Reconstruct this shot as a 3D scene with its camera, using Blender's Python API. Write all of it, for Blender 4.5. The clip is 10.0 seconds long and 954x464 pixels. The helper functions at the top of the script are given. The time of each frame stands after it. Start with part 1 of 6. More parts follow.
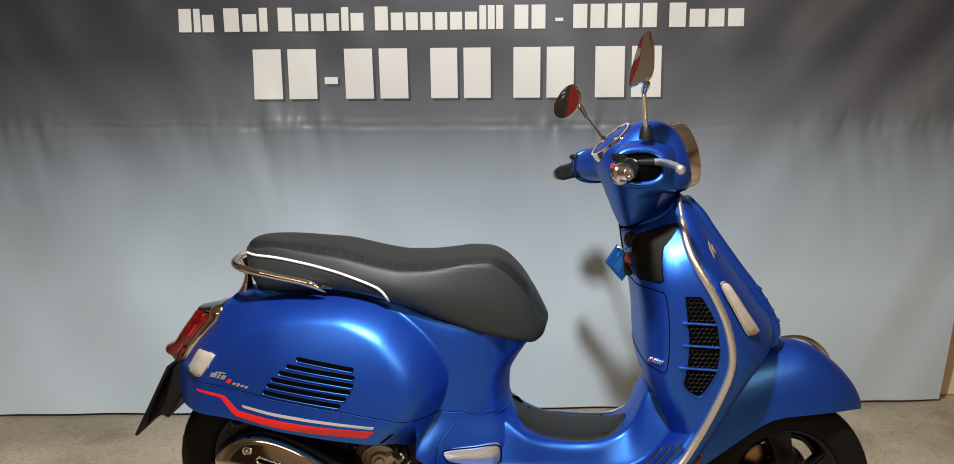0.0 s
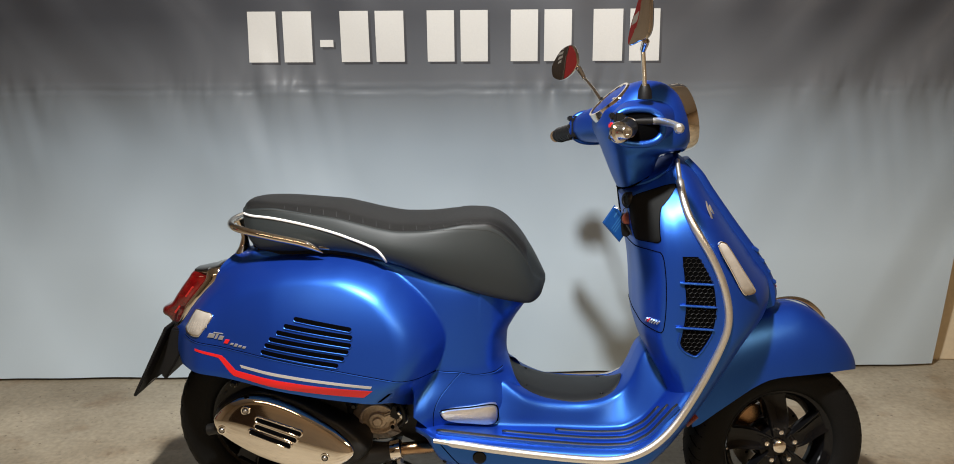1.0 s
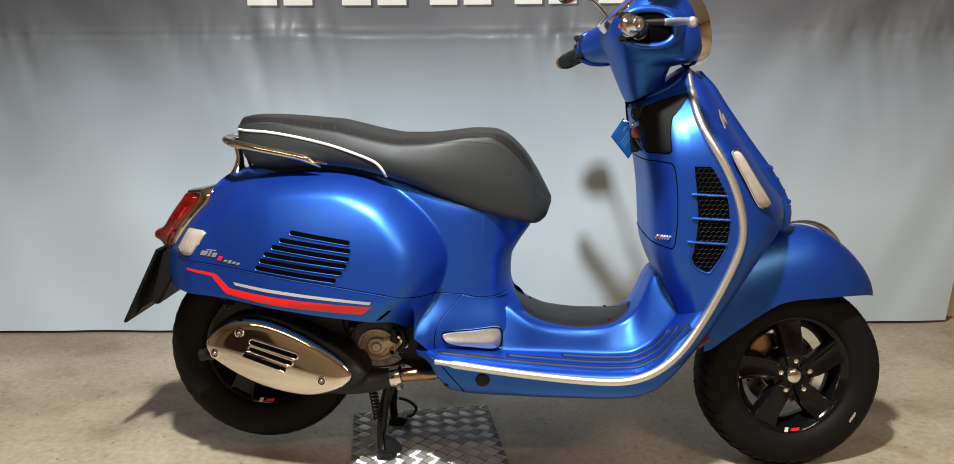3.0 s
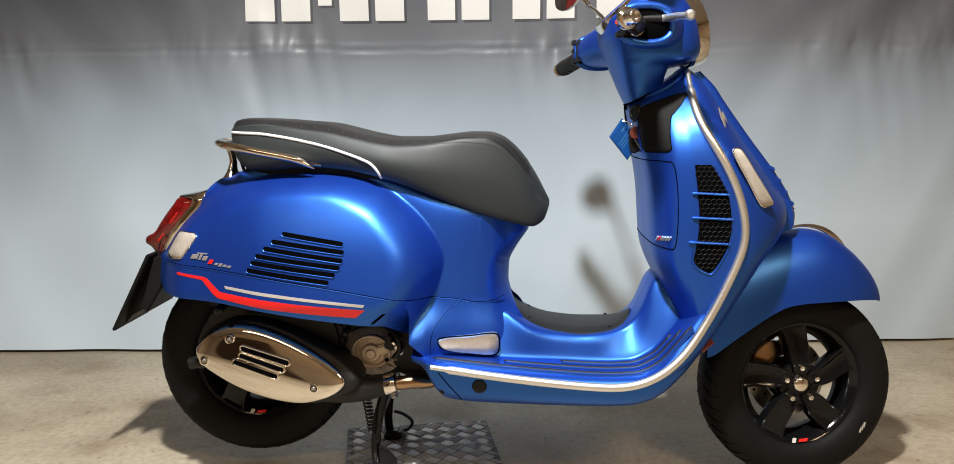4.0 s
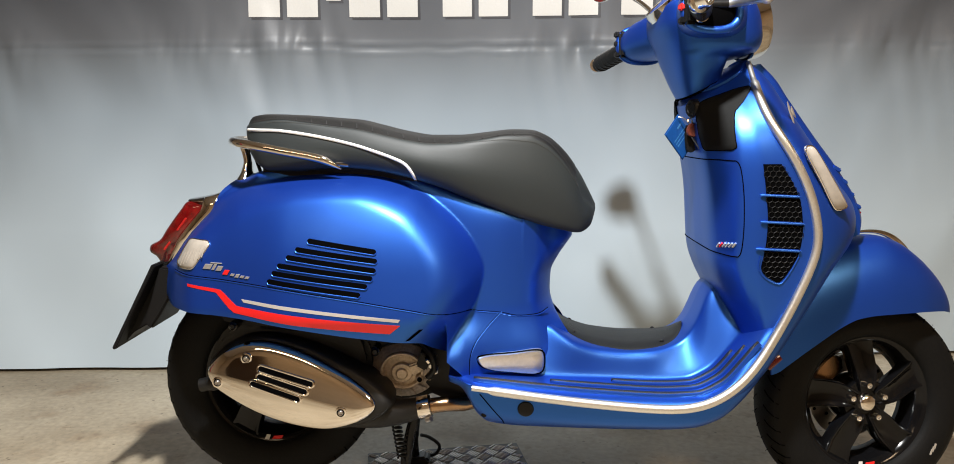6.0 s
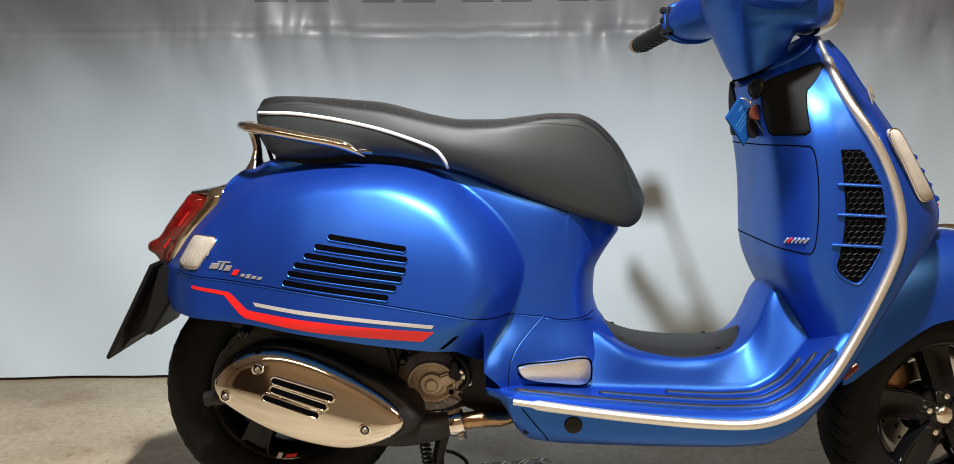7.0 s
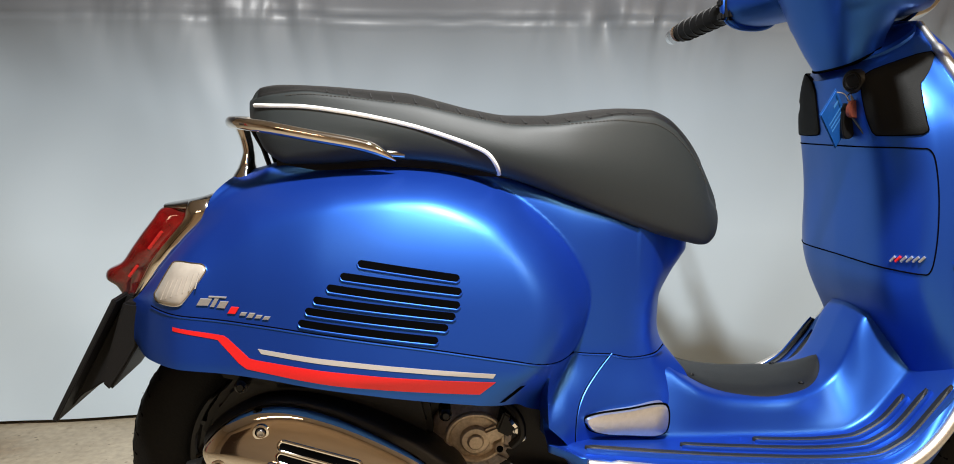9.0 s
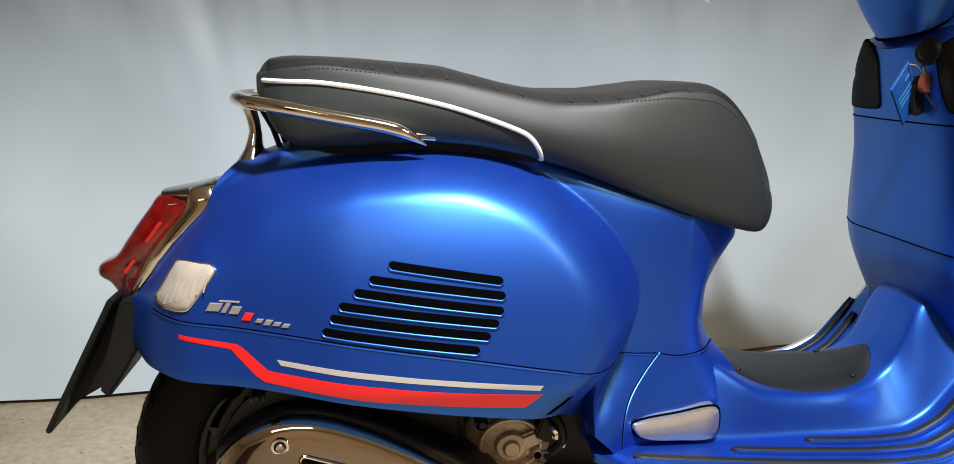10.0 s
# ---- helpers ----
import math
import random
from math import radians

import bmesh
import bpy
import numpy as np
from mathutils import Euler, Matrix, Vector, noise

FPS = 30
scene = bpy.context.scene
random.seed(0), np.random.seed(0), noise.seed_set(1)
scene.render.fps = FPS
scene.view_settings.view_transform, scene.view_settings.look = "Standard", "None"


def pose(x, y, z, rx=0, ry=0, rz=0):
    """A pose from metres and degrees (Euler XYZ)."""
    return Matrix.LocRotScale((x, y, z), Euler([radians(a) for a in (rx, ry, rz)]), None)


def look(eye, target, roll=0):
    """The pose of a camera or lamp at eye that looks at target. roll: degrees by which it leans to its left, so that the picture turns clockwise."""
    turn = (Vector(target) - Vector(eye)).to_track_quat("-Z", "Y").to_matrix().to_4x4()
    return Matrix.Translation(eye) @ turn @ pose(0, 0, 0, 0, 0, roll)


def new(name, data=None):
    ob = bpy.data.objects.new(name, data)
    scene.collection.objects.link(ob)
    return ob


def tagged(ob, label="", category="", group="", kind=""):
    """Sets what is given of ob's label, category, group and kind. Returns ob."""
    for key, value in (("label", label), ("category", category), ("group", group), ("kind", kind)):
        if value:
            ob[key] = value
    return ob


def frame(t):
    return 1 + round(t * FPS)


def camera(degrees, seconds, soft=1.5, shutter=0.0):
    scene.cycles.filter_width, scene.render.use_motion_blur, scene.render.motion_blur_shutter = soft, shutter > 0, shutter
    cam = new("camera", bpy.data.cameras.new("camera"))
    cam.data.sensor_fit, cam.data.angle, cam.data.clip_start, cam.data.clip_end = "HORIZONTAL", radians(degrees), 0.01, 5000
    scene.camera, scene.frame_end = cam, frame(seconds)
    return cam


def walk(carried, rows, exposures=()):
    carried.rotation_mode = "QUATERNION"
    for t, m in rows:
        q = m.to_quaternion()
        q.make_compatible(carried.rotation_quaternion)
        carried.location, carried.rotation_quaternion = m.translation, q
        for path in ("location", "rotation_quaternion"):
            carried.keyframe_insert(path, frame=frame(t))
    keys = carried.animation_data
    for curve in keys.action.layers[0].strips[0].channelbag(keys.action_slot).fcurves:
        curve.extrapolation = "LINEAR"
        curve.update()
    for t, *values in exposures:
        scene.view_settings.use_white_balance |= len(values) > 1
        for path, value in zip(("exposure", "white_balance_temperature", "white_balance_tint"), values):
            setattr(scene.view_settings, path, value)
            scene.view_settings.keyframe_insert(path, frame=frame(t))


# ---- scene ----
cam = camera(62.6, 10.0, soft=0.9)
PATH = [
    (0, (0.676, -1.994, 1.273), (0.566, -0.03, 0.912), -0.4),
    (0.5, (0.673, -1.994, 1.262), (0.568, -0.037, 0.863), -0.4),
    (1, (0.672, -1.996, 1.244), (0.573, -0.046, 0.814), -0.3),
    (1.5, (0.681, -1.989, 1.22), (0.585, -0.045, 0.759), -0.3),
    (2, (0.677, -1.988, 1.159), (0.584, -0.044, 0.699), -0.2),
    (2.5, (0.663, -1.974, 1.097), (0.569, -0.03, 0.64), -0.2),
    (2.7, (0.662, -1.975, 1.061), (0.563, -0.027, 0.618), -0.1),
    (4, (0.675, -1.948, 0.922), (0.568, 0.024, 0.605), -0.3),
    (4.5, (0.666, -1.945, 0.913), (0.563, 0.031, 0.622), -0.3),
    (5, (0.626, -1.908, 0.914), (0.533, 0.069, 0.625), -0.2),
    (5.5, (0.575, -1.868, 0.9), (0.499, 0.109, 0.613), -0.2),
    (5.7, (0.556, -1.841, 0.895), (0.49, 0.137, 0.607), -0.2),
    (7, (0.431, -1.619, 0.849), (0.401, 0.36, 0.563), -0.2),
    (7.5, (0.369, -1.558, 0.842), (0.357, 0.422, 0.557), -0.2),
    (8, (0.305, -1.505, 0.85), (0.35, 0.474, 0.565), -0.1),
    (8.5, (0.256, -1.434, 0.847), (0.38, 0.543, 0.564), -0.1),
    (9, (0.21, -1.327, 0.839), (0.392, 0.645, 0.558), 0.1),
    (9.5, (0.181, -1.259, 0.86), (0.383, 0.708, 0.558), 0.0),
    (10, (0.138, -1.185, 0.891), (0.374, 0.754, 0.461), 0.2),
]
walk(cam, [(t, look(eye, target, roll)) for t, eye, target, roll in PATH],
     [(0.0, 0.0), (1.0, 0.05), (2.5, 0.2), (4.5, 0.4), (7.0, 0.4), (10.0, 0.35)])


# ---- world, lamps, exposure ----
world = bpy.data.worlds.new("world")
scene.world = world
world.use_nodes = True
world.node_tree.nodes["Background"].inputs[0].default_value = (0.9, 0.8, 0.7, 1)
world.node_tree.nodes["Background"].inputs[1].default_value = 0.02


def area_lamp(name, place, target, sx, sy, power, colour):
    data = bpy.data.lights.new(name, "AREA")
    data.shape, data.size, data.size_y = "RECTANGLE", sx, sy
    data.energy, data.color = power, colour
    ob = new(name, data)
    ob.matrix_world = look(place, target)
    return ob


area_lamp("lamp_main", (0.47, -1.18, 2.66), (0.52, -0.3, 0), 0.13, 0.15, 122, (0.985, 0.985, 0.975))
# Two unseen warm fills, set by eye to lift floor and near sides.
area_lamp("fill_second", (2.3, -2.6, 2.9), (2.3, -2.5, 0), 1.2, 0.3, 46, (1.0, 0.72, 0.45))
area_lamp("fill_third", (-1.1, -3.3, 2.9), (-1.1, -3.2, 0), 1.2, 0.3, 14, (1.0, 0.72, 0.45))


# ---- materials ----
def material(name, colour, rough=0.5, metal=0.0, spec=0.5, grain=0.0, scale=40.0, bump=0.0, second=None, mix=0.0, big=3.0, coat=0.0, rvar=0.0):
    """A surface with variation at two scales: fine grain and large patches, in metres of the object's own space."""
    m = bpy.data.materials.new(name)
    m.use_nodes = True
    nt = m.node_tree
    b = nt.nodes["Principled BSDF"]
    b.inputs["Roughness"].default_value = rough
    b.inputs["Metallic"].default_value = metal
    b.inputs["Specular IOR Level"].default_value = spec
    b.inputs["Coat Weight"].default_value = coat
    b.inputs["Coat Roughness"].default_value = 0.08
    b.inputs["Base Color"].default_value = (*colour, 1)
    tc = nt.nodes.new("ShaderNodeTexCoord")
    fine = nt.nodes.new("ShaderNodeTexNoise")
    fine.inputs["Scale"].default_value = scale
    fine.inputs["Detail"].default_value = 6
    nt.links.new(tc.outputs["Object"], fine.inputs["Vector"])
    large = nt.nodes.new("ShaderNodeTexNoise")
    large.inputs["Scale"].default_value = big
    large.inputs["Detail"].default_value = 3
    nt.links.new(tc.outputs["Object"], large.inputs["Vector"])
    if grain or mix:
        c1 = nt.nodes.new("ShaderNodeMix")
        c1.data_type = "RGBA"
        c1.inputs[6].default_value = (*colour, 1)
        c1.inputs[7].default_value = (*(second or tuple(v * 0.6 for v in colour)), 1)
        r1 = nt.nodes.new("ShaderNodeMapRange")
        r1.inputs[1].default_value, r1.inputs[2].default_value = 0.35, 0.7
        r1.inputs[3].default_value, r1.inputs[4].default_value = 0.0, mix
        nt.links.new(large.outputs["Fac"], r1.inputs[0])
        nt.links.new(r1.outputs[0], c1.inputs[0])
        c2 = nt.nodes.new("ShaderNodeMix")
        c2.data_type, c2.blend_type = "RGBA", "MULTIPLY"
        c2.inputs[0].default_value = 1.0
        r2 = nt.nodes.new("ShaderNodeMapRange")
        r2.inputs[1].default_value, r2.inputs[2].default_value = 0.3, 0.7
        r2.inputs[3].default_value, r2.inputs[4].default_value = 1.0 - grain, 1.0
        nt.links.new(fine.outputs["Fac"], r2.inputs[0])
        nt.links.new(c1.outputs[2], c2.inputs[6])
        nt.links.new(r2.outputs[0], c2.inputs[7])
        nt.links.new(c2.outputs[2], b.inputs["Base Color"])
    if rvar:
        r3 = nt.nodes.new("ShaderNodeMapRange")
        r3.inputs[1].default_value, r3.inputs[2].default_value = 0.3, 0.7
        r3.inputs[3].default_value, r3.inputs[4].default_value = rough - rvar, rough + rvar
        nt.links.new(large.outputs["Fac"], r3.inputs[0])
        nt.links.new(r3.outputs[0], b.inputs["Roughness"])
    if bump:
        bp = nt.nodes.new("ShaderNodeBump")
        bp.inputs["Strength"].default_value = bump
        bp.inputs["Distance"].default_value = 0.002
        nt.links.new(fine.outputs["Fac"], bp.inputs["Height"])
        nt.links.new(bp.outputs[0], b.inputs["Normal"])
    return m


def satin_paint():
    """Matt metallic lacquer: a deep blue ground under two layers of metal flake, a broad dull one and a finer bright one."""
    m = material("satin_blue", (0.0050, 0.020, 0.205), 0.37, 0.0, 0.34, grain=0.08, scale=900, big=6, rvar=0.02)
    nt = m.node_tree
    last = nt.nodes["Principled BSDF"].outputs[0]
    for colour, rough, share in (((0.008, 0.064, 0.46), 0.51, 0.31), ((0.052, 0.290, 0.85), 0.385, 0.285)):
        flake = nt.nodes.new("ShaderNodeBsdfPrincipled")
        flake.inputs["Metallic"].default_value = 1.0
        flake.inputs["Roughness"].default_value = rough
        flake.inputs["Base Color"].default_value = (*colour, 1)
        mix = nt.nodes.new("ShaderNodeMixShader")
        mix.inputs[0].default_value = share
        nt.links.new(last, mix.inputs[1])
        nt.links.new(flake.outputs[0], mix.inputs[2])
        last = mix.outputs[0]
    nt.links.new(last, nt.nodes["Material Output"].inputs["Surface"])
    return m


BLUE = satin_paint()
PANELBLACK = material("grained_black_plastic", (0.009, 0.0095, 0.0095), 0.66, 0, 0.12, grain=0.3, scale=700, bump=0.3, rvar=0.05)
CHROME = material("chrome", (0.82, 0.76, 0.68), 0.07, 1.0, big=9, rvar=0.03)
ALU = material("brushed_aluminium", (0.86, 0.84, 0.80), 0.40, 1.0, grain=0.1, scale=200, rvar=0.04)
DARKCHROME = material("smoked_chrome", (0.35, 0.32, 0.29), 0.08, 1.0, rvar=0.03)
SATINALU = material("satin_aluminium", (0.80, 0.77, 0.73), 0.30, 0.9, grain=0.1, scale=150, rvar=0.04)
BLACK = material("black_plastic", (0.006, 0.006, 0.0065), 0.45, 0, 0.25, grain=0.3, scale=500, bump=0.15, rvar=0.08)
GLOSSBLACK = material("gloss_black_paint", (0.0035, 0.0035, 0.004), 0.12, 0, 0.25, rvar=0.05)
# Black for gaps and openings; their inner shade is put in the colour.
PIT = material("pit_black", (0.002, 0.002, 0.0022), 0.9, 0, 0.0)
RUBBER = material("tyre_rubber", (0.0055, 0.0055, 0.0055), 0.6, 0, 0.12, grain=0.35, scale=260, bump=0.3, rvar=0.12, second=(0.010, 0.0095, 0.009), mix=0.5)
MAT = material("rubber_mat", (0.008, 0.0095, 0.011), 0.5, 0, 0.35, grain=0.3, scale=600, bump=0.3, rvar=0.08)
VINYL = material("seat_vinyl", (0.0205, 0.0255, 0.0265), 0.54, 0, 0.42, grain=0.25, scale=900, bump=0.09, rvar=0.05)
VINYLSIDE = material("seat_top_vinyl", (0.012, 0.012, 0.012), 0.42, 0, 0.45, grain=0.3, scale=900, bump=0.3, rvar=0.05)
WHITE = material("white_piping", (0.8, 0.79, 0.76), 0.4, grain=0.08, scale=200)
RED = material("red_film", (0.62, 0.012, 0.012), 0.38, 0, 0.5, grain=0.05, scale=300)
GREY = material("grey_film", (0.36, 0.33, 0.30), 0.4, 0, 0.5, grain=0.05, scale=300)
LENSRED = material("red_lens", (0.125, 0.0025, 0.003), 0.07, 0, 0.6, grain=0.5, scale=60, coat=0.6)
BADGE = material("badge_chrome", (0.62, 0.60, 0.57), 0.28, 0.75, grain=0.06, scale=300)
LENSGLINT = material("red_lens_glint", (0.36, 0.014, 0.012), 0.15, 0.0, 0.6, coat=0.5)
LENSCLEAR = material("clear_lens", (0.40, 0.36, 0.31), 0.13, 0.0, 0.6, grain=0.14, scale=60, coat=0.7)
CAST = material("cast_engine_metal", (0.56, 0.46, 0.35), 0.45, 0.6, grain=0.35, scale=160, bump=0.4, rvar=0.1)
STEEL = material("disc_steel", (0.5, 0.47, 0.44), 0.3, 1.0, grain=0.2, scale=200)
COPPER = material("heat_tinted_pipe", (0.42, 0.24, 0.12), 0.25, 1.0, grain=0.25, scale=60, second=(0.5, 0.38, 0.25), mix=0.8)
MUFFBLACK = material("muffler_black", (0.007, 0.0068, 0.0066), 0.5, 0, 0.35, grain=0.3, scale=300, bump=0.25, rvar=0.06)
TAGBLUE = material("key_tag_blue", (0.010, 0.078, 0.31), 0.3, 0, 0.5, grain=0.15, scale=150)
TAGLINE = material("tag_print", (0.04, 0.17, 0.42), 0.4)
KEYBROWN = material("key_brown_plastic", (0.20, 0.055, 0.03), 0.35, 0, 0.5, grain=0.15, scale=200)
GLASS = material("dial_glass", (0.30, 0.31, 0.32), 0.08, 0.2, 0.6)
POLISHED = material("polished_aluminium", (0.88, 0.87, 0.85), 0.14, 1.0, grain=0.08, scale=150, rvar=0.04)
MIRROR = material("mirror_glass", (0.85, 0.85, 0.85), 0.02, 1.0)
PRINT = material("printed_white", (0.54, 0.53, 0.50), 0.45, grain=0.05, scale=200)
PRINTSHADE = material("printed_shade", (0.035, 0.035, 0.04), 0.5, grain=0.1, scale=200)
CREAM = material("cream_paint", (0.62, 0.52, 0.36), 0.5, grain=0.1, scale=60, bump=0.1)
STITCH = material("grey_thread", (0.055, 0.053, 0.05), 0.6)
# Paler grey than the seat's top panel.
PLEAT = material("pleat_vinyl", (0.030, 0.031, 0.032), 0.55, grain=0.3, scale=400)
WALL = material("warm_wall_paint", (0.42, 0.34, 0.25), 0.8, grain=0.12, scale=30, mix=0.4, bump=0.2)
DOORBROWN = material("dark_stained_door", (0.045, 0.026, 0.015), 0.4, grain=0.4, scale=40, bump=0.2, rvar=0.1)
BANNERRED = material("red_banner_cloth", (0.42, 0.012, 0.014), 0.55, grain=0.1, scale=200, bump=0.1)
CEIL = material("ceiling_paint", (0.50, 0.45, 0.40), 0.85, grain=0.1, scale=25)


def floor_material():
    """Worn concrete: broad patches from material(), with dark specks, reddish stains and faint scuffs."""
    m = material("concrete_floor", (0.415, 0.358, 0.262), 0.5, 0, 0.4, grain=0.28, scale=55, bump=0.25, second=(0.265, 0.222, 0.155), mix=1.0, big=2.3, rvar=0.1)
    nt = m.node_tree
    b = nt.nodes["Principled BSDF"]
    last = b.inputs["Base Color"].links[0].from_socket
    place = nt.nodes.new("ShaderNodeTexCoord")
    for kind, scale, lo, hi, tint, most in (("noise", 5.0, 0.56, 0.70, (0.62, 0.50, 0.40), 0.65), ("noise", 27.0, 0.62, 0.72, (0.55, 0.47, 0.40), 0.55), ("noise", 1.4, 0.50, 0.72, (1.25, 1.22, 1.2), 0.7), ("speck", 19.0, 0.10, 0.05, (0.25, 0.2, 0.17), 0.75), ("speck", 46.0, 0.12, 0.06, (0.4, 0.35, 0.3), 0.6)):
        if kind == "noise":
            tex = nt.nodes.new("ShaderNodeTexNoise")
            tex.inputs["Detail"].default_value = 5
            out = tex.outputs["Fac"]
        else:
            tex = nt.nodes.new("ShaderNodeTexVoronoi")
            out = tex.outputs["Distance"]
        tex.inputs["Scale"].default_value = scale
        nt.links.new(place.outputs["Object"], tex.inputs["Vector"])
        r = nt.nodes.new("ShaderNodeMapRange")
        r.inputs[1].default_value, r.inputs[2].default_value = lo, hi
        r.inputs[3].default_value, r.inputs[4].default_value = 0.0, most
        nt.links.new(out, r.inputs[0])
        mx = nt.nodes.new("ShaderNodeMix")
        mx.data_type, mx.blend_type = "RGBA", "MULTIPLY"
        nt.links.new(r.outputs[0], mx.inputs[0])
        nt.links.new(last, mx.inputs[6])
        mx.inputs[7].default_value = (*tint, 1)
        last = mx.outputs[2]
    nt.links.new(last, b.inputs["Base Color"])
    return m


CONCRETE = floor_material()
# One aluminium plate: bright bars and dark gaps are put in the colour.
PLATEBAR = material("tread_bar_bright", (0.95, 0.94, 0.92), 0.28, 0.8, grain=0.15, scale=120, rvar=0.08)
PLATE = material("tread_sheet_dark", (0.055, 0.052, 0.048), 0.55, 0.2, grain=0.35, scale=90, second=(0.035, 0.032, 0.029), mix=0.8, big=7, rvar=0.1)


def banner_material():
    """PVC print: a slate band above, pale blue below, with a soft printed gradient between the two; dimmer light above
    is also put in the colour.
    """
    m = bpy.data.materials.new("banner_print")
    m.use_nodes = True
    nt = m.node_tree
    b = nt.nodes["Principled BSDF"]
    b.inputs["Roughness"].default_value = 0.42
    b.inputs["Specular IOR Level"].default_value = 0.45
    geo = nt.nodes.new("ShaderNodeTexCoord")
    sep = nt.nodes.new("ShaderNodeSeparateXYZ")
    nt.links.new(geo.outputs["Object"], sep.inputs[0])
    ramp = nt.nodes.new("ShaderNodeValToRGB")
    rng = nt.nodes.new("ShaderNodeMapRange")
    rng.inputs[1].default_value, rng.inputs[2].default_value = 0.0, 2.0
    nt.links.new(sep.outputs[2], rng.inputs[0])
    nt.links.new(rng.outputs[0], ramp.inputs[0])
    # Upper stops are print tone, darkened further for weaker light there.
    stops = [(0.0, (0.475, 0.56, 0.62)), (0.25, (0.435, 0.515, 0.575)), (0.45, (0.255, 0.303, 0.345)), (0.55, (0.142, 0.160, 0.176)), (0.585, (0.105, 0.112, 0.123)), (0.70, (0.048, 0.051, 0.059)), (1.0, (0.030, 0.031, 0.036))]
    el = ramp.color_ramp.elements
    el[0].position, el[0].color = stops[0][0], (*stops[0][1], 1)
    el[1].position, el[1].color = stops[-1][0], (*stops[-1][1], 1)
    for p, c in stops[1:-1]:
        e = el.new(p)
        e.color = (*c, 1)
    n = nt.nodes.new("ShaderNodeTexNoise")
    n.inputs["Scale"].default_value = 2.2
    nt.links.new(geo.outputs["Object"], n.inputs["Vector"])
    r = nt.nodes.new("ShaderNodeMapRange")
    r.inputs[3].default_value, r.inputs[4].default_value = 0.92, 1.05
    nt.links.new(n.outputs["Fac"], r.inputs[0])
    mul = nt.nodes.new("ShaderNodeMix")
    mul.data_type, mul.blend_type = "RGBA", "MULTIPLY"
    mul.inputs[0].default_value = 1
    nt.links.new(ramp.outputs[0], mul.inputs[6])
    nt.links.new(r.outputs[0], mul.inputs[7])
    nt.links.new(mul.outputs[2], b.inputs["Base Color"])
    f = nt.nodes.new("ShaderNodeTexNoise")
    f.inputs["Scale"].default_value = 700
    nt.links.new(geo.outputs["Object"], f.inputs["Vector"])
    bp = nt.nodes.new("ShaderNodeBump")
    bp.inputs["Strength"].default_value, bp.inputs["Distance"].default_value = 0.1, 0.001
    nt.links.new(f.outputs["Fac"], bp.inputs["Height"])
    nt.links.new(bp.outputs[0], b.inputs["Normal"])
    return m


BANNER = banner_material()


# ---- mesh helpers ----
def part(name, bm, mat, parent=None, label="", smooth=40):
    """Links a bmesh as one mesh object, under a thing or a part."""
    me = bpy.data.meshes.new(name)
    bmesh.ops.recalc_face_normals(bm, faces=bm.faces)
    bm.to_mesh(me)
    bm.free()
    me.materials.append(mat)
    if smooth:
        me.shade_smooth()
        me.set_sharp_from_angle(angle=radians(smooth))
    ob = new(name, me)
    if parent is not None:
        while parent.parent is not None and parent.parent.parent is not None:
            parent = parent.parent
        ob.parent = parent
    if label:
        tagged(ob, label)
    return ob


def thing(name, label, category, group="", kind="", place=None):
    ob = new(name)
    if place is not None:
        ob.matrix_basis = place
    return tagged(ob, label, category, group, kind)


def crom(pts, n, closed=False):
    """n points along a smooth curve through pts."""
    p = np.array(pts, float)
    k = len(p)
    if closed:
        p = np.vstack([p[-1], p, p[0], p[1]])
    else:
        p = np.vstack([2 * p[0] - p[1], p, 2 * p[-1] - p[-2]])
    d = np.maximum(np.linalg.norm(np.diff(p, axis=0), axis=1), 1e-9) ** 0.5
    t = np.concatenate([[0], np.cumsum(d)])
    lo, hi = t[1], t[k + 1] if closed else t[k]
    out = []
    for u in np.linspace(lo, hi, n, endpoint=not closed):
        i = int(np.clip(np.searchsorted(t, u, "right") - 1, 1, len(p) - 3))
        a, b, c, e = p[i - 1:i + 3]
        t0, t1, t2, t3 = t[i - 1:i + 3]
        a1 = (t1 - u) / (t1 - t0) * a + (u - t0) / (t1 - t0) * b
        a2 = (t2 - u) / (t2 - t1) * b + (u - t1) / (t2 - t1) * c
        a3 = (t3 - u) / (t3 - t2) * c + (u - t2) / (t3 - t2) * e
        b1 = (t2 - u) / (t2 - t0) * a1 + (u - t0) / (t2 - t0) * a2
        b2 = (t3 - u) / (t3 - t1) * a2 + (u - t1) / (t3 - t1) * a3
        out.append((t2 - u) / (t2 - t1) * b1 + (u - t1) / (t2 - t1) * b2)
    return np.array(out)


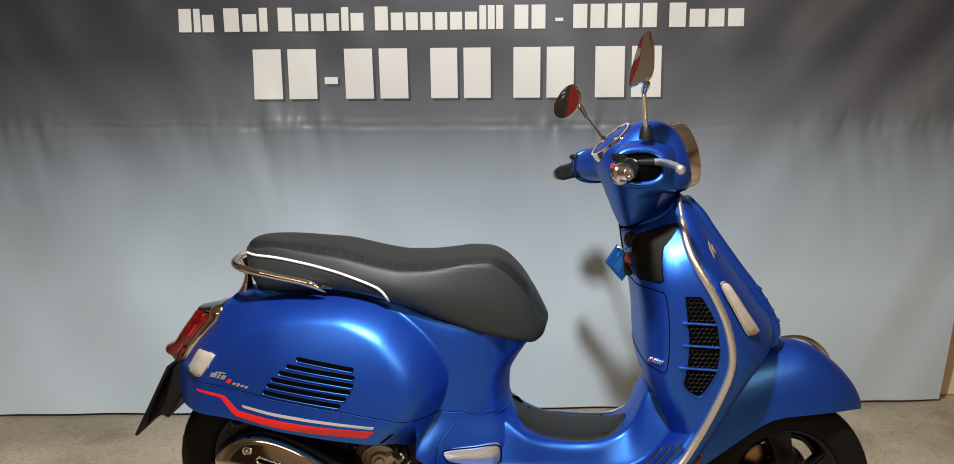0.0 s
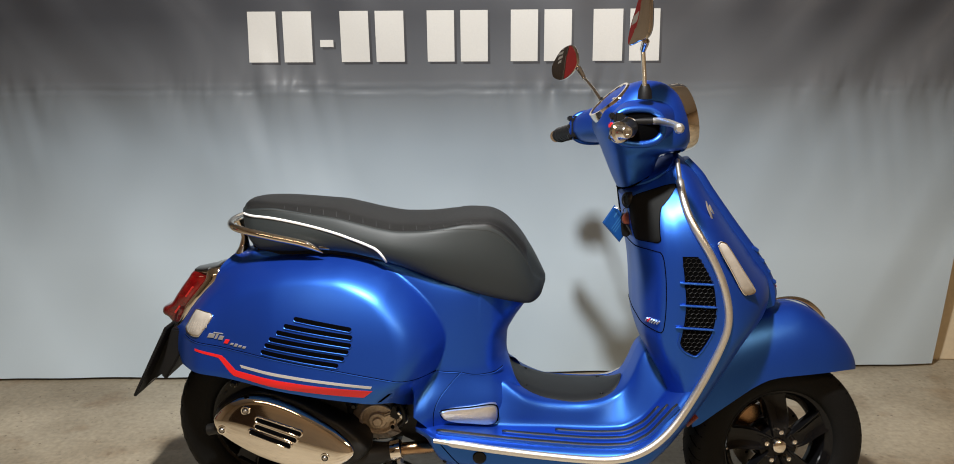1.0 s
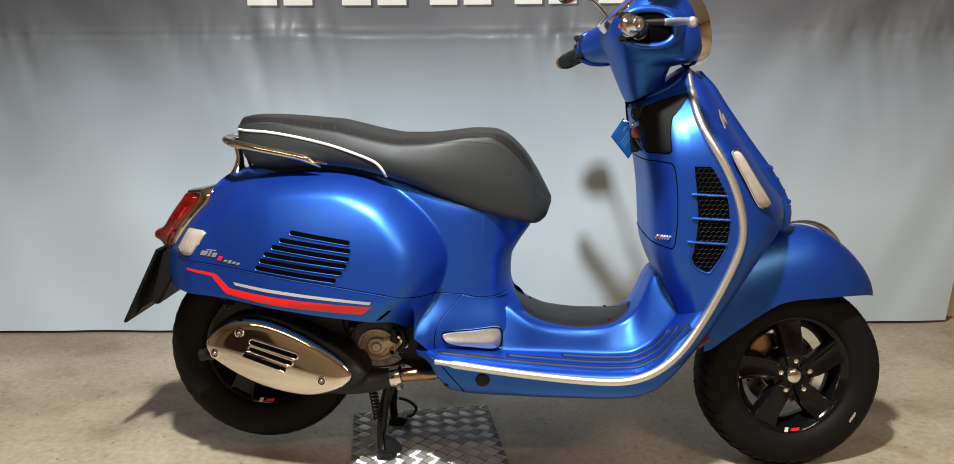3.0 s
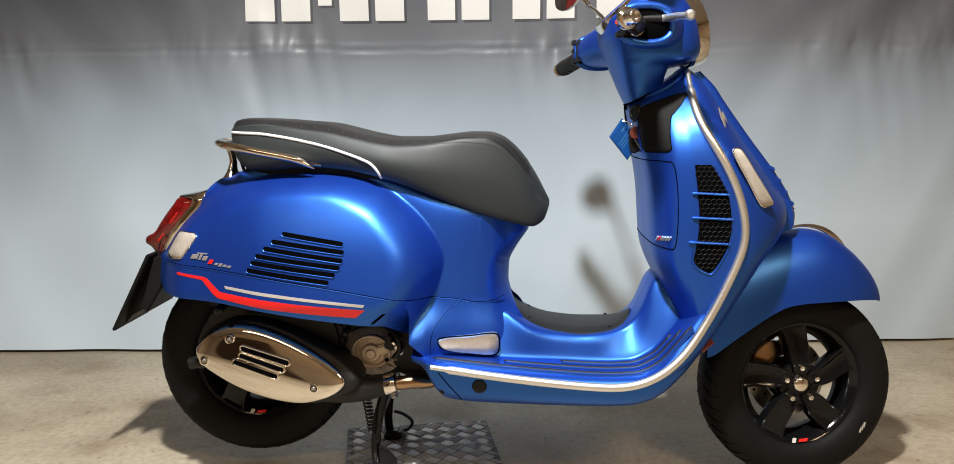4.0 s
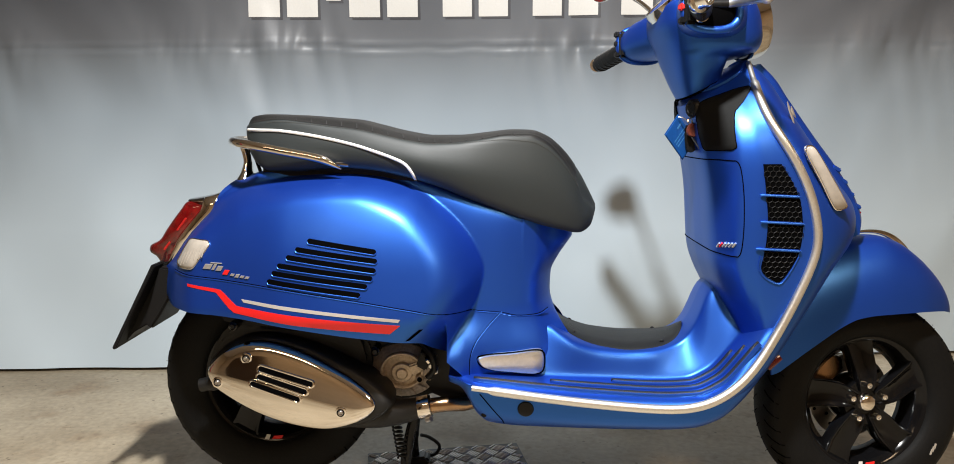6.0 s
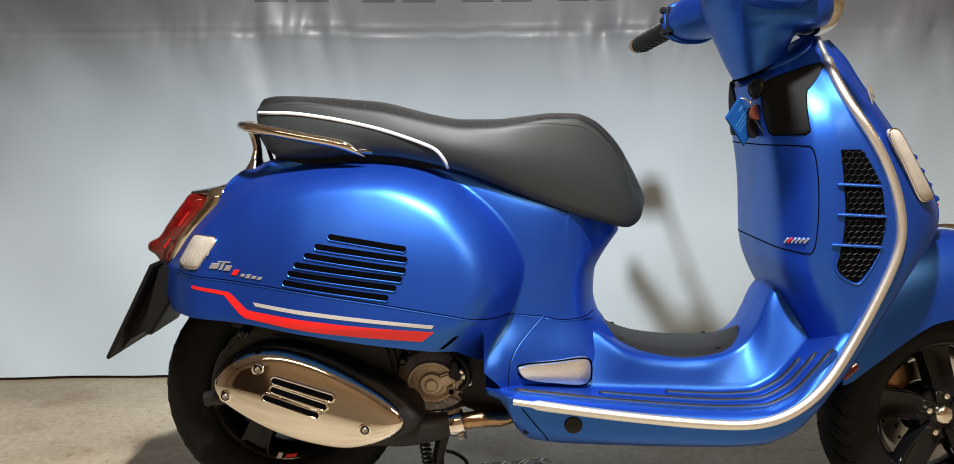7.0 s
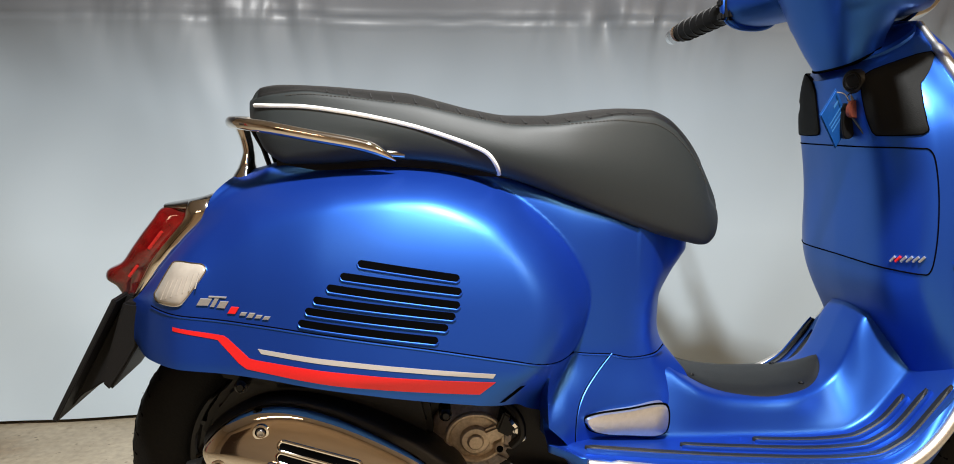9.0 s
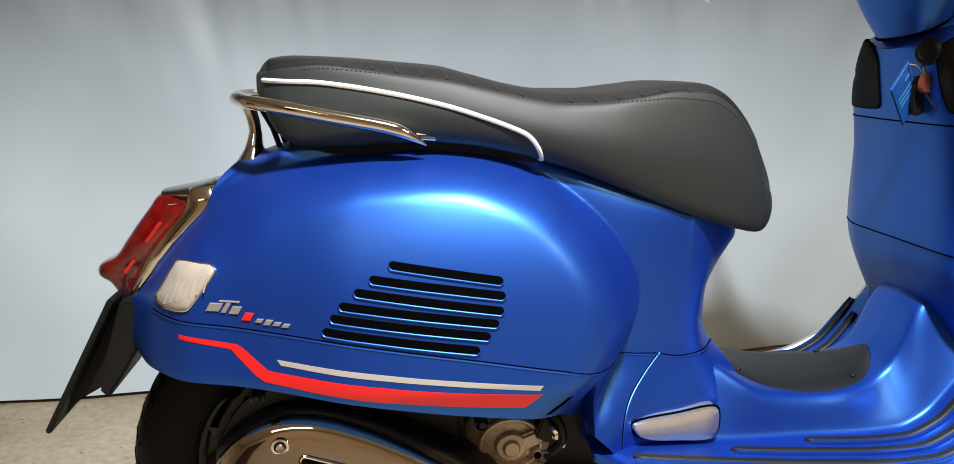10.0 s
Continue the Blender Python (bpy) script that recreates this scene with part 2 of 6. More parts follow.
def curve(*pairs):
    """A smooth function through (x, value) pairs, without overshoot."""
    xs, ys = np.array([p[0] for p in pairs], float), np.array([p[1] for p in pairs], float)
    h, d = np.diff(xs), np.diff(ys) / np.diff(xs)
    m = np.zeros(len(xs))
    m[0], m[-1] = d[0], d[-1]
    for i in range(1, len(xs) - 1):
        if d[i - 1] * d[i] > 0:
            w1, w2 = 2 * h[i] + h[i - 1], h[i] + 2 * h[i - 1]
            m[i] = (w1 + w2) / (w1 / d[i - 1] + w2 / d[i])

    def f(x):
        x = min(max(x, xs[0]), xs[-1])
        i = int(min(max(np.searchsorted(xs, x, "right") - 1, 0), len(xs) - 2))
        s = (x - xs[i]) / h[i]
        return float((1 + 2 * s) * (1 - s) ** 2 * ys[i] + s * (1 - s) ** 2 * h[i] * m[i] + s * s * (3 - 2 * s) * ys[i + 1] + s * s * (s - 1) * h[i] * m[i + 1])
    return f


def smooth01(s):
    s = min(max(s, 0.0), 1.0)
    return s * s * (3 - 2 * s)


def loft(rings, closed=True, caps=True, bm=None):
    """A skin over rings of equal length."""
    bm = bm or bmesh.new()
    vs = [[bm.verts.new(p) for p in ring] for ring in rings]
    n = len(vs[0])
    for a, b in zip(vs, vs[1:]):
        for i in range(n if closed else n - 1):
            j = (i + 1) % n
            bm.faces.new((a[i], a[j], b[j], b[i]))
    if caps and closed:
        bm.faces.new(vs[0][::-1])
        bm.faces.new(vs[-1])
    return bm


def welded(bm, d=1e-5):
    bmesh.ops.remove_doubles(bm, verts=bm.verts, dist=d)
    bmesh.ops.dissolve_degenerate(bm, edges=bm.edges, dist=d)
    return bm


def tube(path, radius, seg=10, closed=False, bm=None, flat=1.0):
    """A round bar along a path; radius is one number or one for each point."""
    p = np.array(path, float)
    n = len(p)
    r = [radius] * n if isinstance(radius, (int, float)) else radius
    rings, up = [], None
    for i in range(n):
        t = p[(i + 1) % n] - p[i - 1] if closed else p[min(i + 1, n - 1)] - p[max(i - 1, 0)]
        t = Vector(t).normalized()
        if up is None:
            up = t.orthogonal().normalized()
        up = (up - t * up.dot(t)).normalized()
        side = t.cross(up)
        rings.append([Vector(p[i]) + r[i] * (math.cos(a) * up + flat * math.sin(a) * side) for a in np.linspace(0, 2 * math.pi, seg, endpoint=False)])
    if closed:
        rings.append(rings[0])
    bm = loft(rings, True, not closed, bm)
    return welded(bm) if closed else bm


def lathe(profile, seg=48, axis="y", centre=(0, 0, 0), bm=None):
    """Turns a profile of (radius, height) about an axis through centre."""
    rings = []
    for a in np.linspace(0, 2 * math.pi, seg, endpoint=False):
        ring = []
        for r, h in profile:
            u, v = r * math.cos(a), r * math.sin(a)
            q = {"y": (u, h, v), "z": (u, v, h), "x": (h, u, v)}[axis]
            ring.append(Vector(q) + Vector(centre))
        rings.append(ring)
    rings.append(rings[0])
    return welded(loft(rings, False, False, bm))


def prism(poly, y0, y1, bevel=0.0, bm=None, seg=2):
    """A slab with the outline poly in x and z, from y0 to y1."""
    own = bmesh.new()
    a = [own.verts.new((x, y0, z)) for x, z in poly]
    b = [own.verts.new((x, y1, z)) for x, z in poly]
    n = len(poly)
    for i in range(n):
        own.faces.new((a[i], a[(i + 1) % n], b[(i + 1) % n], b[i]))
    own.faces.new(a[::-1])
    own.faces.new(b)
    bmesh.ops.recalc_face_normals(own, faces=own.faces)
    if bevel:
        bmesh.ops.bevel(own, geom=[e for e in own.edges], offset=bevel, segments=seg, affect="EDGES", clamp_overlap=True)
    return joined(own, bm)


def joined(own, bm):
    if bm is None:
        return own
    me = bpy.data.meshes.new("tmp")
    own.to_mesh(me)
    own.free()
    bm.from_mesh(me)
    bpy.data.meshes.remove(me)
    return bm


def box(x0, x1, y0, y1, z0, z1, bevel=0.0, bm=None):
    return prism([(x0, z0), (x1, z0), (x1, z1), (x0, z1)], y0, y1, bevel, bm)


def moved(bm, m):
    bmesh.ops.transform(bm, matrix=m, verts=bm.verts)
    return bm


# ---- structure ----
def plain(name, bm, mat, label, category):
    return tagged(part(name, bm, mat, smooth=0), label, category, kind="structure")


plain("floor", box(-3.6, 5.0, -4.3, 1.6, -0.12, 0.0), CONCRETE, "worn beige concrete floor with stains", "floor")
# Unseen walls and ceiling, added to close the room for bounce and reflections.
plain("wall_north", box(-3.6, 5.0, 1.6, 1.75, -0.12, 3.1), WALL, "unseen plain warm painted wall behind the banner", "wall")
plain("wall_south", box(-3.6, 5.0, -4.45, -4.3, -0.12, 3.1), WALL, "plain warm painted wall, unseen, closing the room", "wall")
plain("wall_west", box(-3.75, -3.6, -4.3, 1.6, -0.12, 3.1), WALL, "plain warm painted wall, unseen, closing the room", "wall")
plain("wall_east", box(5.0, 5.15, -4.3, 1.6, -0.12, 3.1), WALL, "plain warm painted wall, unseen, closing the room", "wall")
plain("ceiling", box(-3.6, 5.0, -4.3, 1.6, 3.0, 3.1), CEIL, "unseen plain warm white ceiling", "ceiling")


# dark door added out of view behind the camera, for brown shapes in chrome
door = plain("reflection_door", box(-2.62, -1.74, -4.296, -4.262, 0.0, 2.05, 0.003), DOORBROWN, "closed dark brown door, added out of view to darken the chrome's reflection", "door")
for z0, z1 in ((0.22, 0.92), (1.10, 1.86)):
    part("door_panel", box(-2.46, -1.90, -4.264, -4.252, z0, z1, 0.006), DOORBROWN, door)
part("door_handle", tube(crom([(-1.82, -4.262, 1.03), (-1.82, -4.215, 1.03), (-1.86, -4.205, 1.03), (-1.93, -4.205, 1.03)], 14), 0.009, 8), POLISHED, door, "metal door handle")

# red roll-up banner beside a dark board, mirrored in the far mirror
red = thing("red_banner", "red roll-up banner with white printing by the wall", "banner")
part("sheet", box(-3.545, -3.541, -1.34, -1.01, 0.06, 2.05), BANNERRED, red, smooth=0)
part("base", box(-3.59, -3.49, -1.36, -0.99, 0.0, 0.06, 0.01), POLISHED, red)
part("top_bar", box(-3.552, -3.534, -1.35, -1.00, 2.05, 2.075, 0.004), POLISHED, red)
for z0, y0, y1 in ((1.70, -1.30, -1.06), (1.34, -1.29, -1.10), (1.28, -1.29, -1.16)):
    part("printed_line", box(-3.5409, -3.5395, y0, y1, z0, z0 + (0.10 if z0 > 1.5 else 0.03)), PRINT, red, smooth=0)
board = thing("display_board", "dark brown display board with white printing, standing by the wall", "board")
part("panel", box(-3.58, -3.545, -0.98, -0.10, 0.10, 1.75, 0.004), DOORBROWN, board)
for y in (-0.92, -0.18):
    part("foot", box(-3.59, -3.30, y - 0.02, y + 0.02, 0.0, 0.10, 0.006), BLACK, board)
for k in range(5):
    part("printed_line", box(-3.5449, -3.5435, -0.88, -0.80 + 0.03 * (k % 3), 1.02 + 0.07 * k, 1.06 + 0.07 * k), PRINT, board, smooth=0)


# ---- banner ----
def banner_y(x, z):
    """Depth of the hanging sheet: upright above, its foot drawn forward, with soft folds."""
    foot = 0.83 + 0.29 * (x + 1.3) / 3.63
    k = max(0.0, 1 - z / 1.0)
    y = 1.008 - (1.008 - foot) * k ** 1.5
    y += 0.012 * math.sin(3.1 * x + 0.6) * smooth01((2.0 - z) / 1.2)
    # slack folds: broad ones below, taut ones pulled towards both upper corners
    y += (0.050 - 0.034 * smooth01((x - 0.9) / 0.5)) * noise.noise(Vector((x * 1.9 + z * 1.1, z * 0.7 - x * 0.25, 2.0))) * smooth01((1.5 - z) / 0.5)
    y += 0.012 * noise.noise(Vector((x * 4.6 - z * 1.6, z * 0.9, 5.0))) * smooth01((1.4 - z) / 0.5)
    y += 0.013 * noise.noise(Vector(((x + 0.8 * z) * 5.2, (z - x) * 0.9, 11.0))) * smooth01((0.4 - x) / 0.9) * smooth01((z - 0.7) / 0.5)
    y += 0.016 * noise.noise(Vector(((x - 0.9 * z) * 5.0, (z + x) * 0.8, 13.0))) * smooth01((x - 0.9) / 0.6) * smooth01((z - 0.75) / 0.4)
    # puckers hanging from the welded seam, uneven along it
    d = abs(z - 1.132 - 0.010 * noise.noise(Vector((x * 2.6, 8.0, 0.0))) - 0.006 * noise.noise(Vector((x * 10.0, 8.0, 0.0))))
    how = max(0.0, 0.35 + 1.1 * noise.noise(Vector((x * 1.7, 4.0, 1.0))))
    y += 0.026 * how * noise.noise(Vector((x * 15.0 + z * 3.0, z * 1.5, 7.0))) * math.exp(-d / (0.16 if z < 1.132 else 0.07))
    y += 0.016 * how * noise.noise(Vector((x * 38.0 - z * 6.0, z * 4.0, 9.0))) * math.exp(-d / 0.045)
    y += 0.0030 * (math.exp(-(d / 0.006) ** 2) - 0.7 * math.exp(-((d - 0.016) / 0.006) ** 2)) * (0.6 + 0.8 * noise.noise(Vector((x * 6.0, 0.0, 3.0)))) * (1 - 0.75 * smooth01((x - 1.0) / 0.5))
    y += 0.009 * noise.noise(Vector((x * 5.5, z * 2.0, 7.0))) * smooth01((z - 0.9) / 0.3)
    return y


def sheet(fn, x0, x1, z0, z1, nx, nz, thick):
    bm = bmesh.new()
    front, back = [], []
    for i in range(nx + 1):
        x = x0 + (x1 - x0) * i / nx
        front.append([bm.verts.new((x, fn(x, z0 + (z1 - z0) * j / nz), z0 + (z1 - z0) * j / nz)) for j in range(nz + 1)])
        back.append([bm.verts.new((v.co.x, v.co.y + thick, v.co.z)) for v in front[-1]])
    for i in range(nx):
        for j in range(nz):
            bm.faces.new((front[i][j], front[i + 1][j], front[i + 1][j + 1], front[i][j + 1]))
            bm.faces.new((back[i][j], back[i][j + 1], back[i + 1][j + 1], back[i + 1][j]))
    for i in range(nx):
        for j in (0, nz):
            bm.faces.new((front[i][j], back[i][j], back[i + 1][j], front[i + 1][j]))
    for j in range(nz):
        for i in (0, nx):
            bm.faces.new((front[i][j], front[i][j + 1], back[i][j + 1], back[i][j]))
    return bm


banner = thing("banner", "large hanging vinyl banner, slate grey fading to pale blue", "banner")
part("sheet", sheet(banner_y, -2.4, 2.385, 0.012, 2.1, 400, 230, 0.0015), BANNER, banner)


# ---- scooter: rear body ----
scooter = thing("scooter", "satin blue motor scooter with black seat, on its centre stand", "scooter")

W_COWL = curve((-0.245, 0.035), (-0.215, 0.085), (-0.17, 0.145), (-0.12, 0.186), (-0.06, 0.203), (0.0, 0.224), (0.1, 0.255), (0.2, 0.2675), (0.3, 0.2715), (0.45, 0.2715))
W_BASE = curve((-0.245, 0.03), (-0.15, 0.06), (0.0, 0.085), (0.15, 0.100), (0.3, 0.122), (0.38, 0.136), (0.42, 0.143), (0.47, 0.146), (0.52, 0.139), (0.57, 0.123), (0.61, 0.101), (0.65, 0.068), (0.70, 0.050))
W_LOW = curve((0.42, 0.215), (0.45, 0.203), (0.475, 0.186), (0.50, 0.171), (0.53, 0.160), (0.58, 0.150), (0.62, 0.136), (0.66, 0.105), (0.70, 0.066))
Z_TOP = curve((-0.245, 0.60), (-0.20, 0.645), (-0.12, 0.69), (-0.05, 0.745), (0.0, 0.766), (0.06, 0.776), (0.14, 0.783), (0.2, 0.785), (0.3, 0.774), (0.38, 0.750), (0.46, 0.72), (0.54, 0.688), (0.61, 0.660), (0.70, 0.636))
H_TOP = curve((-0.245, 0.03), (-0.12, 0.060), (-0.05, 0.068), (0.0, 0.072), (0.1, 0.082), (0.2, 0.09), (0.3, 0.105), (0.45, 0.124), (0.52, 0.124), (0.6, 0.115), (0.7, 0.10))
Z_LOW = curve((-0.245, 0.515), (-0.225, 0.492), (-0.19, 0.482), (-0.02, 0.477), (0.1, 0.465), (0.216, 0.450), (0.328, 0.436), (0.368, 0.428), (0.392, 0.407), (0.412, 0.390), (0.430, 0.373), (0.45, 0.352), (0.466, 0.330), (0.48, 0.315), (0.70, 0.315))
X_FRONT = curve((0.36, 0.415), (0.42, 0.435), (0.45, 0.453), (0.504, 0.486), (0.567, 0.500), (0.62, 0.487), (0.659, 0.455), (0.700, 0.415), (0.743, 0.365), (0.78, 0.32))
X_WAIST = curve((0.30, 0.70), (0.40, 0.69), (0.438, 0.668), (0.458, 0.657), (0.497, 0.649), (0.537, 0.651), (0.576, 0.669), (0.607, 0.690), (0.622, 0.699), (0.66, 0.70))
R_TOP = curve((-0.245, 0.750), (-0.15, 0.756), (-0.05, 0.763), (0.0, 0.766))
X_TAIL = curve((0.47, -0.222), (0.489, -0.232), (0.517, -0.243), (0.545, -0.236), (0.563, -0.214), (0.589, -0.192), (0.623, -0.165), (0.652, -0.139), (0.682, -0.112), (0.70, -0.103), (0.719, -0.095), (0.752, -0.062), (0.76, -0.05))
COWL_RIM = crom([(-0.30, 0.38), (-0.30, 0.50), (-0.26, 0.60), (-0.20, 0.650), (-0.12, 0.696), (-0.05, 0.730), (0.02, 0.751), (0.12, 0.766), (0.21, 0.770), (0.29, 0.761), (0.365, 0.734), (0.415, 0.699), (0.455, 0.659), (0.485, 0.613), (0.500, 0.567), (0.486, 0.504), (0.455, 0.45), (0.435, 0.42), (0.415, 0.36), (0.39, 0.28)], 160)
COWL_MID = np.array([0.14, 0.47])
RIM_TURN = np.unwrap(np.arctan2(COWL_RIM[:, 1] - 0.47, COWL_RIM[:, 0] - 0.14))[::-1]
RIM_TURN -= 2 * math.pi * round((RIM_TURN[80] - 1.5) / (2 * math.pi))
RIM_REACH = np.linalg.norm(COWL_RIM - COWL_MID, axis=1)[::-1]


def side(x, z):
    """Half width of the rear body at a place seen from its side: a narrow base with the bulging cowl on it."""
    zt, zl = Z_TOP(x), min(Z_LOW(x), 0.47)
    ht = H_TOP(x)
    s = min(max((z - zl) / max(zt - zl, 1e-6), 0.0), 1.0)
    w = W_BASE(x)
    if x > 0.42:
        w += (W_LOW(x) - w) * smooth01((0.490 - z) / 0.120)
    base = ht * 0.96 + (w - ht * 0.96) * max(1 - s ** 7, 0.0) ** 0.5 if w > ht else w
    d = np.array([x, z]) - COWL_MID
    turn = math.atan2(d[1], d[0])
    if turn < -1.8:
        turn += 2 * math.pi
    u = float(np.linalg.norm(d)) / float(np.interp(turn, RIM_TURN, RIM_REACH))
    if u >= 1:
        return base
    flat = W_COWL(x) + 0.008 - 0.17 * max(z - 0.49, 0.0) - 1.1 * max(z - 0.575, 0.0) ** 2 - 0.25 * max(0.48 - z, 0.0)
    # a flat side that rolls over to the rim within a hand's width
    reach = float(np.interp(turn, RIM_TURN, RIM_REACH))
    wide = float(np.interp(turn, (-1.8, -0.3, 0.3, 0.8, 1.2, 1.7, 2.2, 2.7, 4.4), (0.13, 0.135, 0.120, 0.076, 0.058, 0.056, 0.076, 0.125, 0.14)))
    g = 1 - max(0.0, 1 - (1 - u) * reach / wide) ** 2.3
    foot = (1 - u) * reach
    return base + max(flat - base, 0.0) * g * foot / (foot + 0.004)


def rear_body():
    xs = sorted(set(list(np.linspace(-0.245, -0.1, 22)) + list(np.linspace(-0.1, 0.36, 46)) + list(np.linspace(0.36, 0.655, 96)) + [0.655 + 0.045 * math.sin(a) for a in np.linspace(0.05, math.pi / 2, 18)]))
    rings = []
    for x in xs:
        zt, zl = (Z_TOP(x) if x >= 0 else R_TOP(x)), Z_LOW(x)
        vs = [zl + (zt - zl) * (0.35 * a + 0.65 * math.sin(a * math.pi / 2)) for a in np.linspace(0, 1, 54)]
        right = []
        for z in vs:
            xw = X_WAIST(z)
            xx = x if x < 0.5 else 0.5 + (x - 0.5) * (xw - 0.5) / 0.2
            h = side(xx, z)
            if xx > xw - 0.055:
                h *= 1 - smooth01((z - 0.42) / 0.05) * (1 - math.sqrt(max(0.0, 1 - ((xx - xw + 0.055) / 0.055) ** 2)))
            if xx < 0.0:
                xt = X_TAIL(z)
                xx = xt + (xx + 0.245) * (0.0 - xt) / 0.245
                h = side(xx, z)
                near = (xx - xt) / 0.045
                if near < 1 and h > 0.066:
                    h = 0.066 + (h - 0.066) * math.sqrt(max(0.0, 1 - (1 - near) ** 2))
                q = max(0.0, (z - zt + 0.05) / 0.05)
                h *= 1 - smooth01(-xx / 0.05) * (1 - (0.12 + 0.88 * math.sqrt(max(0.0, 1 - q * q))))
            right.append((xx, -h, z))
        low = [(right[0][0], right[0][1] * f, right[0][2] + 0.02 * (1 - f)) for f in (0.0, 0.35, 0.7, 0.93)]
        top = [(right[-1][0], right[-1][1] * f, right[-1][2] + 0.004) for f in (0.7, 0.3)]
        half = low + right + top
        other = [(p[0], -p[1], p[2]) for p in half[::-1]][:-1]
        rings.append(half + [(right[-1][0], 0, right[-1][2] + 0.005)] + other)
    skin_mesh = loft(rings, True, False)
    skin_mesh.verts.ensure_lookup_table()
    return welded(skin_mesh, 1e-4)


body = part("body", rear_body(), BLUE, scooter, "satin blue rear body shell", smooth=60)
body.data.flip_normals()


def skin(x, z, off=0.0008):
    return (x, -side(x, z) - off, z)


def band(top, low, n, off, mat, name, parent, label="", depth=0.004, rows=5):
    """A film or trim laid on the rear body between two curves in x and z."""
    a, b = crom(top, n), crom(low, n)
    outer, inner = [], []
    for p, q in zip(a, b):
        outer.append([skin(*(p + (q - p) * k / rows), off) for k in range(rows + 1)])
        inner.append([skin(*(p + (q - p) * k / rows), -depth) for k in range(rows + 1)][::-1])
    rings = [o + i for o, i in zip(outer, inner)]
    return part(name, loft(rings), mat, parent, label, smooth=50)


# panel seam, side films
def seam(pts, name="seam", r=0.0011, off=-0.0004, n=60, lip=(0.0, -0.0022)):
    c = crom(pts, n)
    gap = part(name, tube([skin(x, z, off) for x, z in c], r, 6), PIT, body)
    part("seam_lip", tube([skin(x + lip[0], z + lip[1], 0.0000) for x, z in c], 0.0014, 8), BLUE, body)
    return gap


SEAM = [(-0.172, 0.562), (-0.155, 0.560), (-0.131, 0.558), (-0.04, 0.5535), (0.062, 0.546), (0.16, 0.535), (0.251, 0.523), (0.33, 0.510), (0.376, 0.502), (0.43, 0.489), (0.479, 0.477), (0.535, 0.470), (0.566, 0.4615), (0.60, 0.459), (0.625, 0.460), (0.64, 0.467)]
seam(SEAM)
seam([(0.535, 0.471), (0.505, 0.44), (0.48, 0.41), (0.470, 0.385), (0.468, 0.33)], lip=(0.0022, -0.0005))
band([(-0.130, 0.540), (-0.09, 0.5365), (-0.052, 0.533)], [(-0.130, 0.5345), (-0.09, 0.530), (-0.058, 0.526)], 14, 0.0007, RED, "red_stripe", body, "red film stripe")
corner = [((-0.052, 0.533), (-0.060, 0.526)), ((-0.045, 0.5295), (-0.053, 0.519)), ((-0.012, 0.5035), (-0.028, 0.4955)), ((-0.002, 0.502), (-0.016, 0.4885)), ((0.12, 0.4915), (0.11, 0.4725)), ((0.22, 0.4835), (0.21, 0.4642)), ((0.334, 0.4755), (0.312, 0.457))]
stops = [(np.array(p[0]) + (np.array(q[0]) - np.array(p[0])) * k, np.array(p[1]) + (np.array(q[1]) - np.array(p[1])) * k) for p, q in zip(corner, corner[1:]) for k in np.linspace(0, 1, 12)[:-1]] + [(np.array(corner[-1][0]), np.array(corner[-1][1]))]
rings = [[skin(*(p + (q - p) * k / 5), 0.0007) for k in range(6)] + [skin(*(p + (q - p) * k / 5), -0.004) for k in range(5, -1, -1)] for p, q in stops]
part("red_stripe", loft(rings), RED, body, "broad red film stripe", smooth=50)
band([(0.0, 0.518), (0.10, 0.5095), (0.20, 0.5005), (0.334, 0.488)], [(0.005, 0.5115), (0.10, 0.5025), (0.20, 0.494), (0.330, 0.482)], 40, 0.0007, GREY, "grey_stripe", body, "grey film stripe")


def louvre(xa, za, xb, zb, w=0.0054):
    a, b = np.array([xa, za]), np.array([xb, zb])
    ln = float(np.linalg.norm(b - a))
    ax = (b - a) / ln
    nx = np.array([-ax[1], ax[0]])
    ends = [(w * (1 - math.cos(q)), w * max(math.sin(q), 0.06)) for q in np.linspace(0, math.pi / 2, 7)]
    stations = ends + [(u, w) for u in np.linspace(w, ln - w, 18)[1:-1]] + [(ln - u, h) for u, h in ends[::-1]]
    rings = []
    for u, h in stations:
        c = a + ax * u
        rings.append([skin(*(c + nx * h * k), 0.0009) for k in np.linspace(-1, 1, 5)] + [skin(*(c + nx * h * k), -0.006) for k in np.linspace(1, -1, 5)])
    # Slot lies on the skin; its inner shade is the black colour.
    slot = part("louvre", loft(rings), PIT, body, "dark air slot with a folded lip", smooth=50)
    lip = [skin(*(a + ax * u - nx * (h + 0.0008)), 0.0010) for u, h in stations]
    part("lip", tube(lip, 0.0015, 8), BLUE, slot)


for xa, za, xb, zb in ((0.143, 0.641, 0.285, 0.620), (0.1185, 0.6235, 0.2875, 0.602), (0.0995, 0.6075, 0.285, 0.5835), (0.0805, 0.5905, 0.2785, 0.568), (0.069, 0.575, 0.268, 0.5525), (0.059, 0.558, 0.254, 0.5355)):
    louvre(xa, za, xb, zb)
# Flat black plate; the notch's shade is its colour.
notch = [(0.342, 0.4385), (0.356, 0.4520), (0.3705, 0.4645), (0.3785, 0.4640), (0.366, 0.4530), (0.350, 0.4395)]
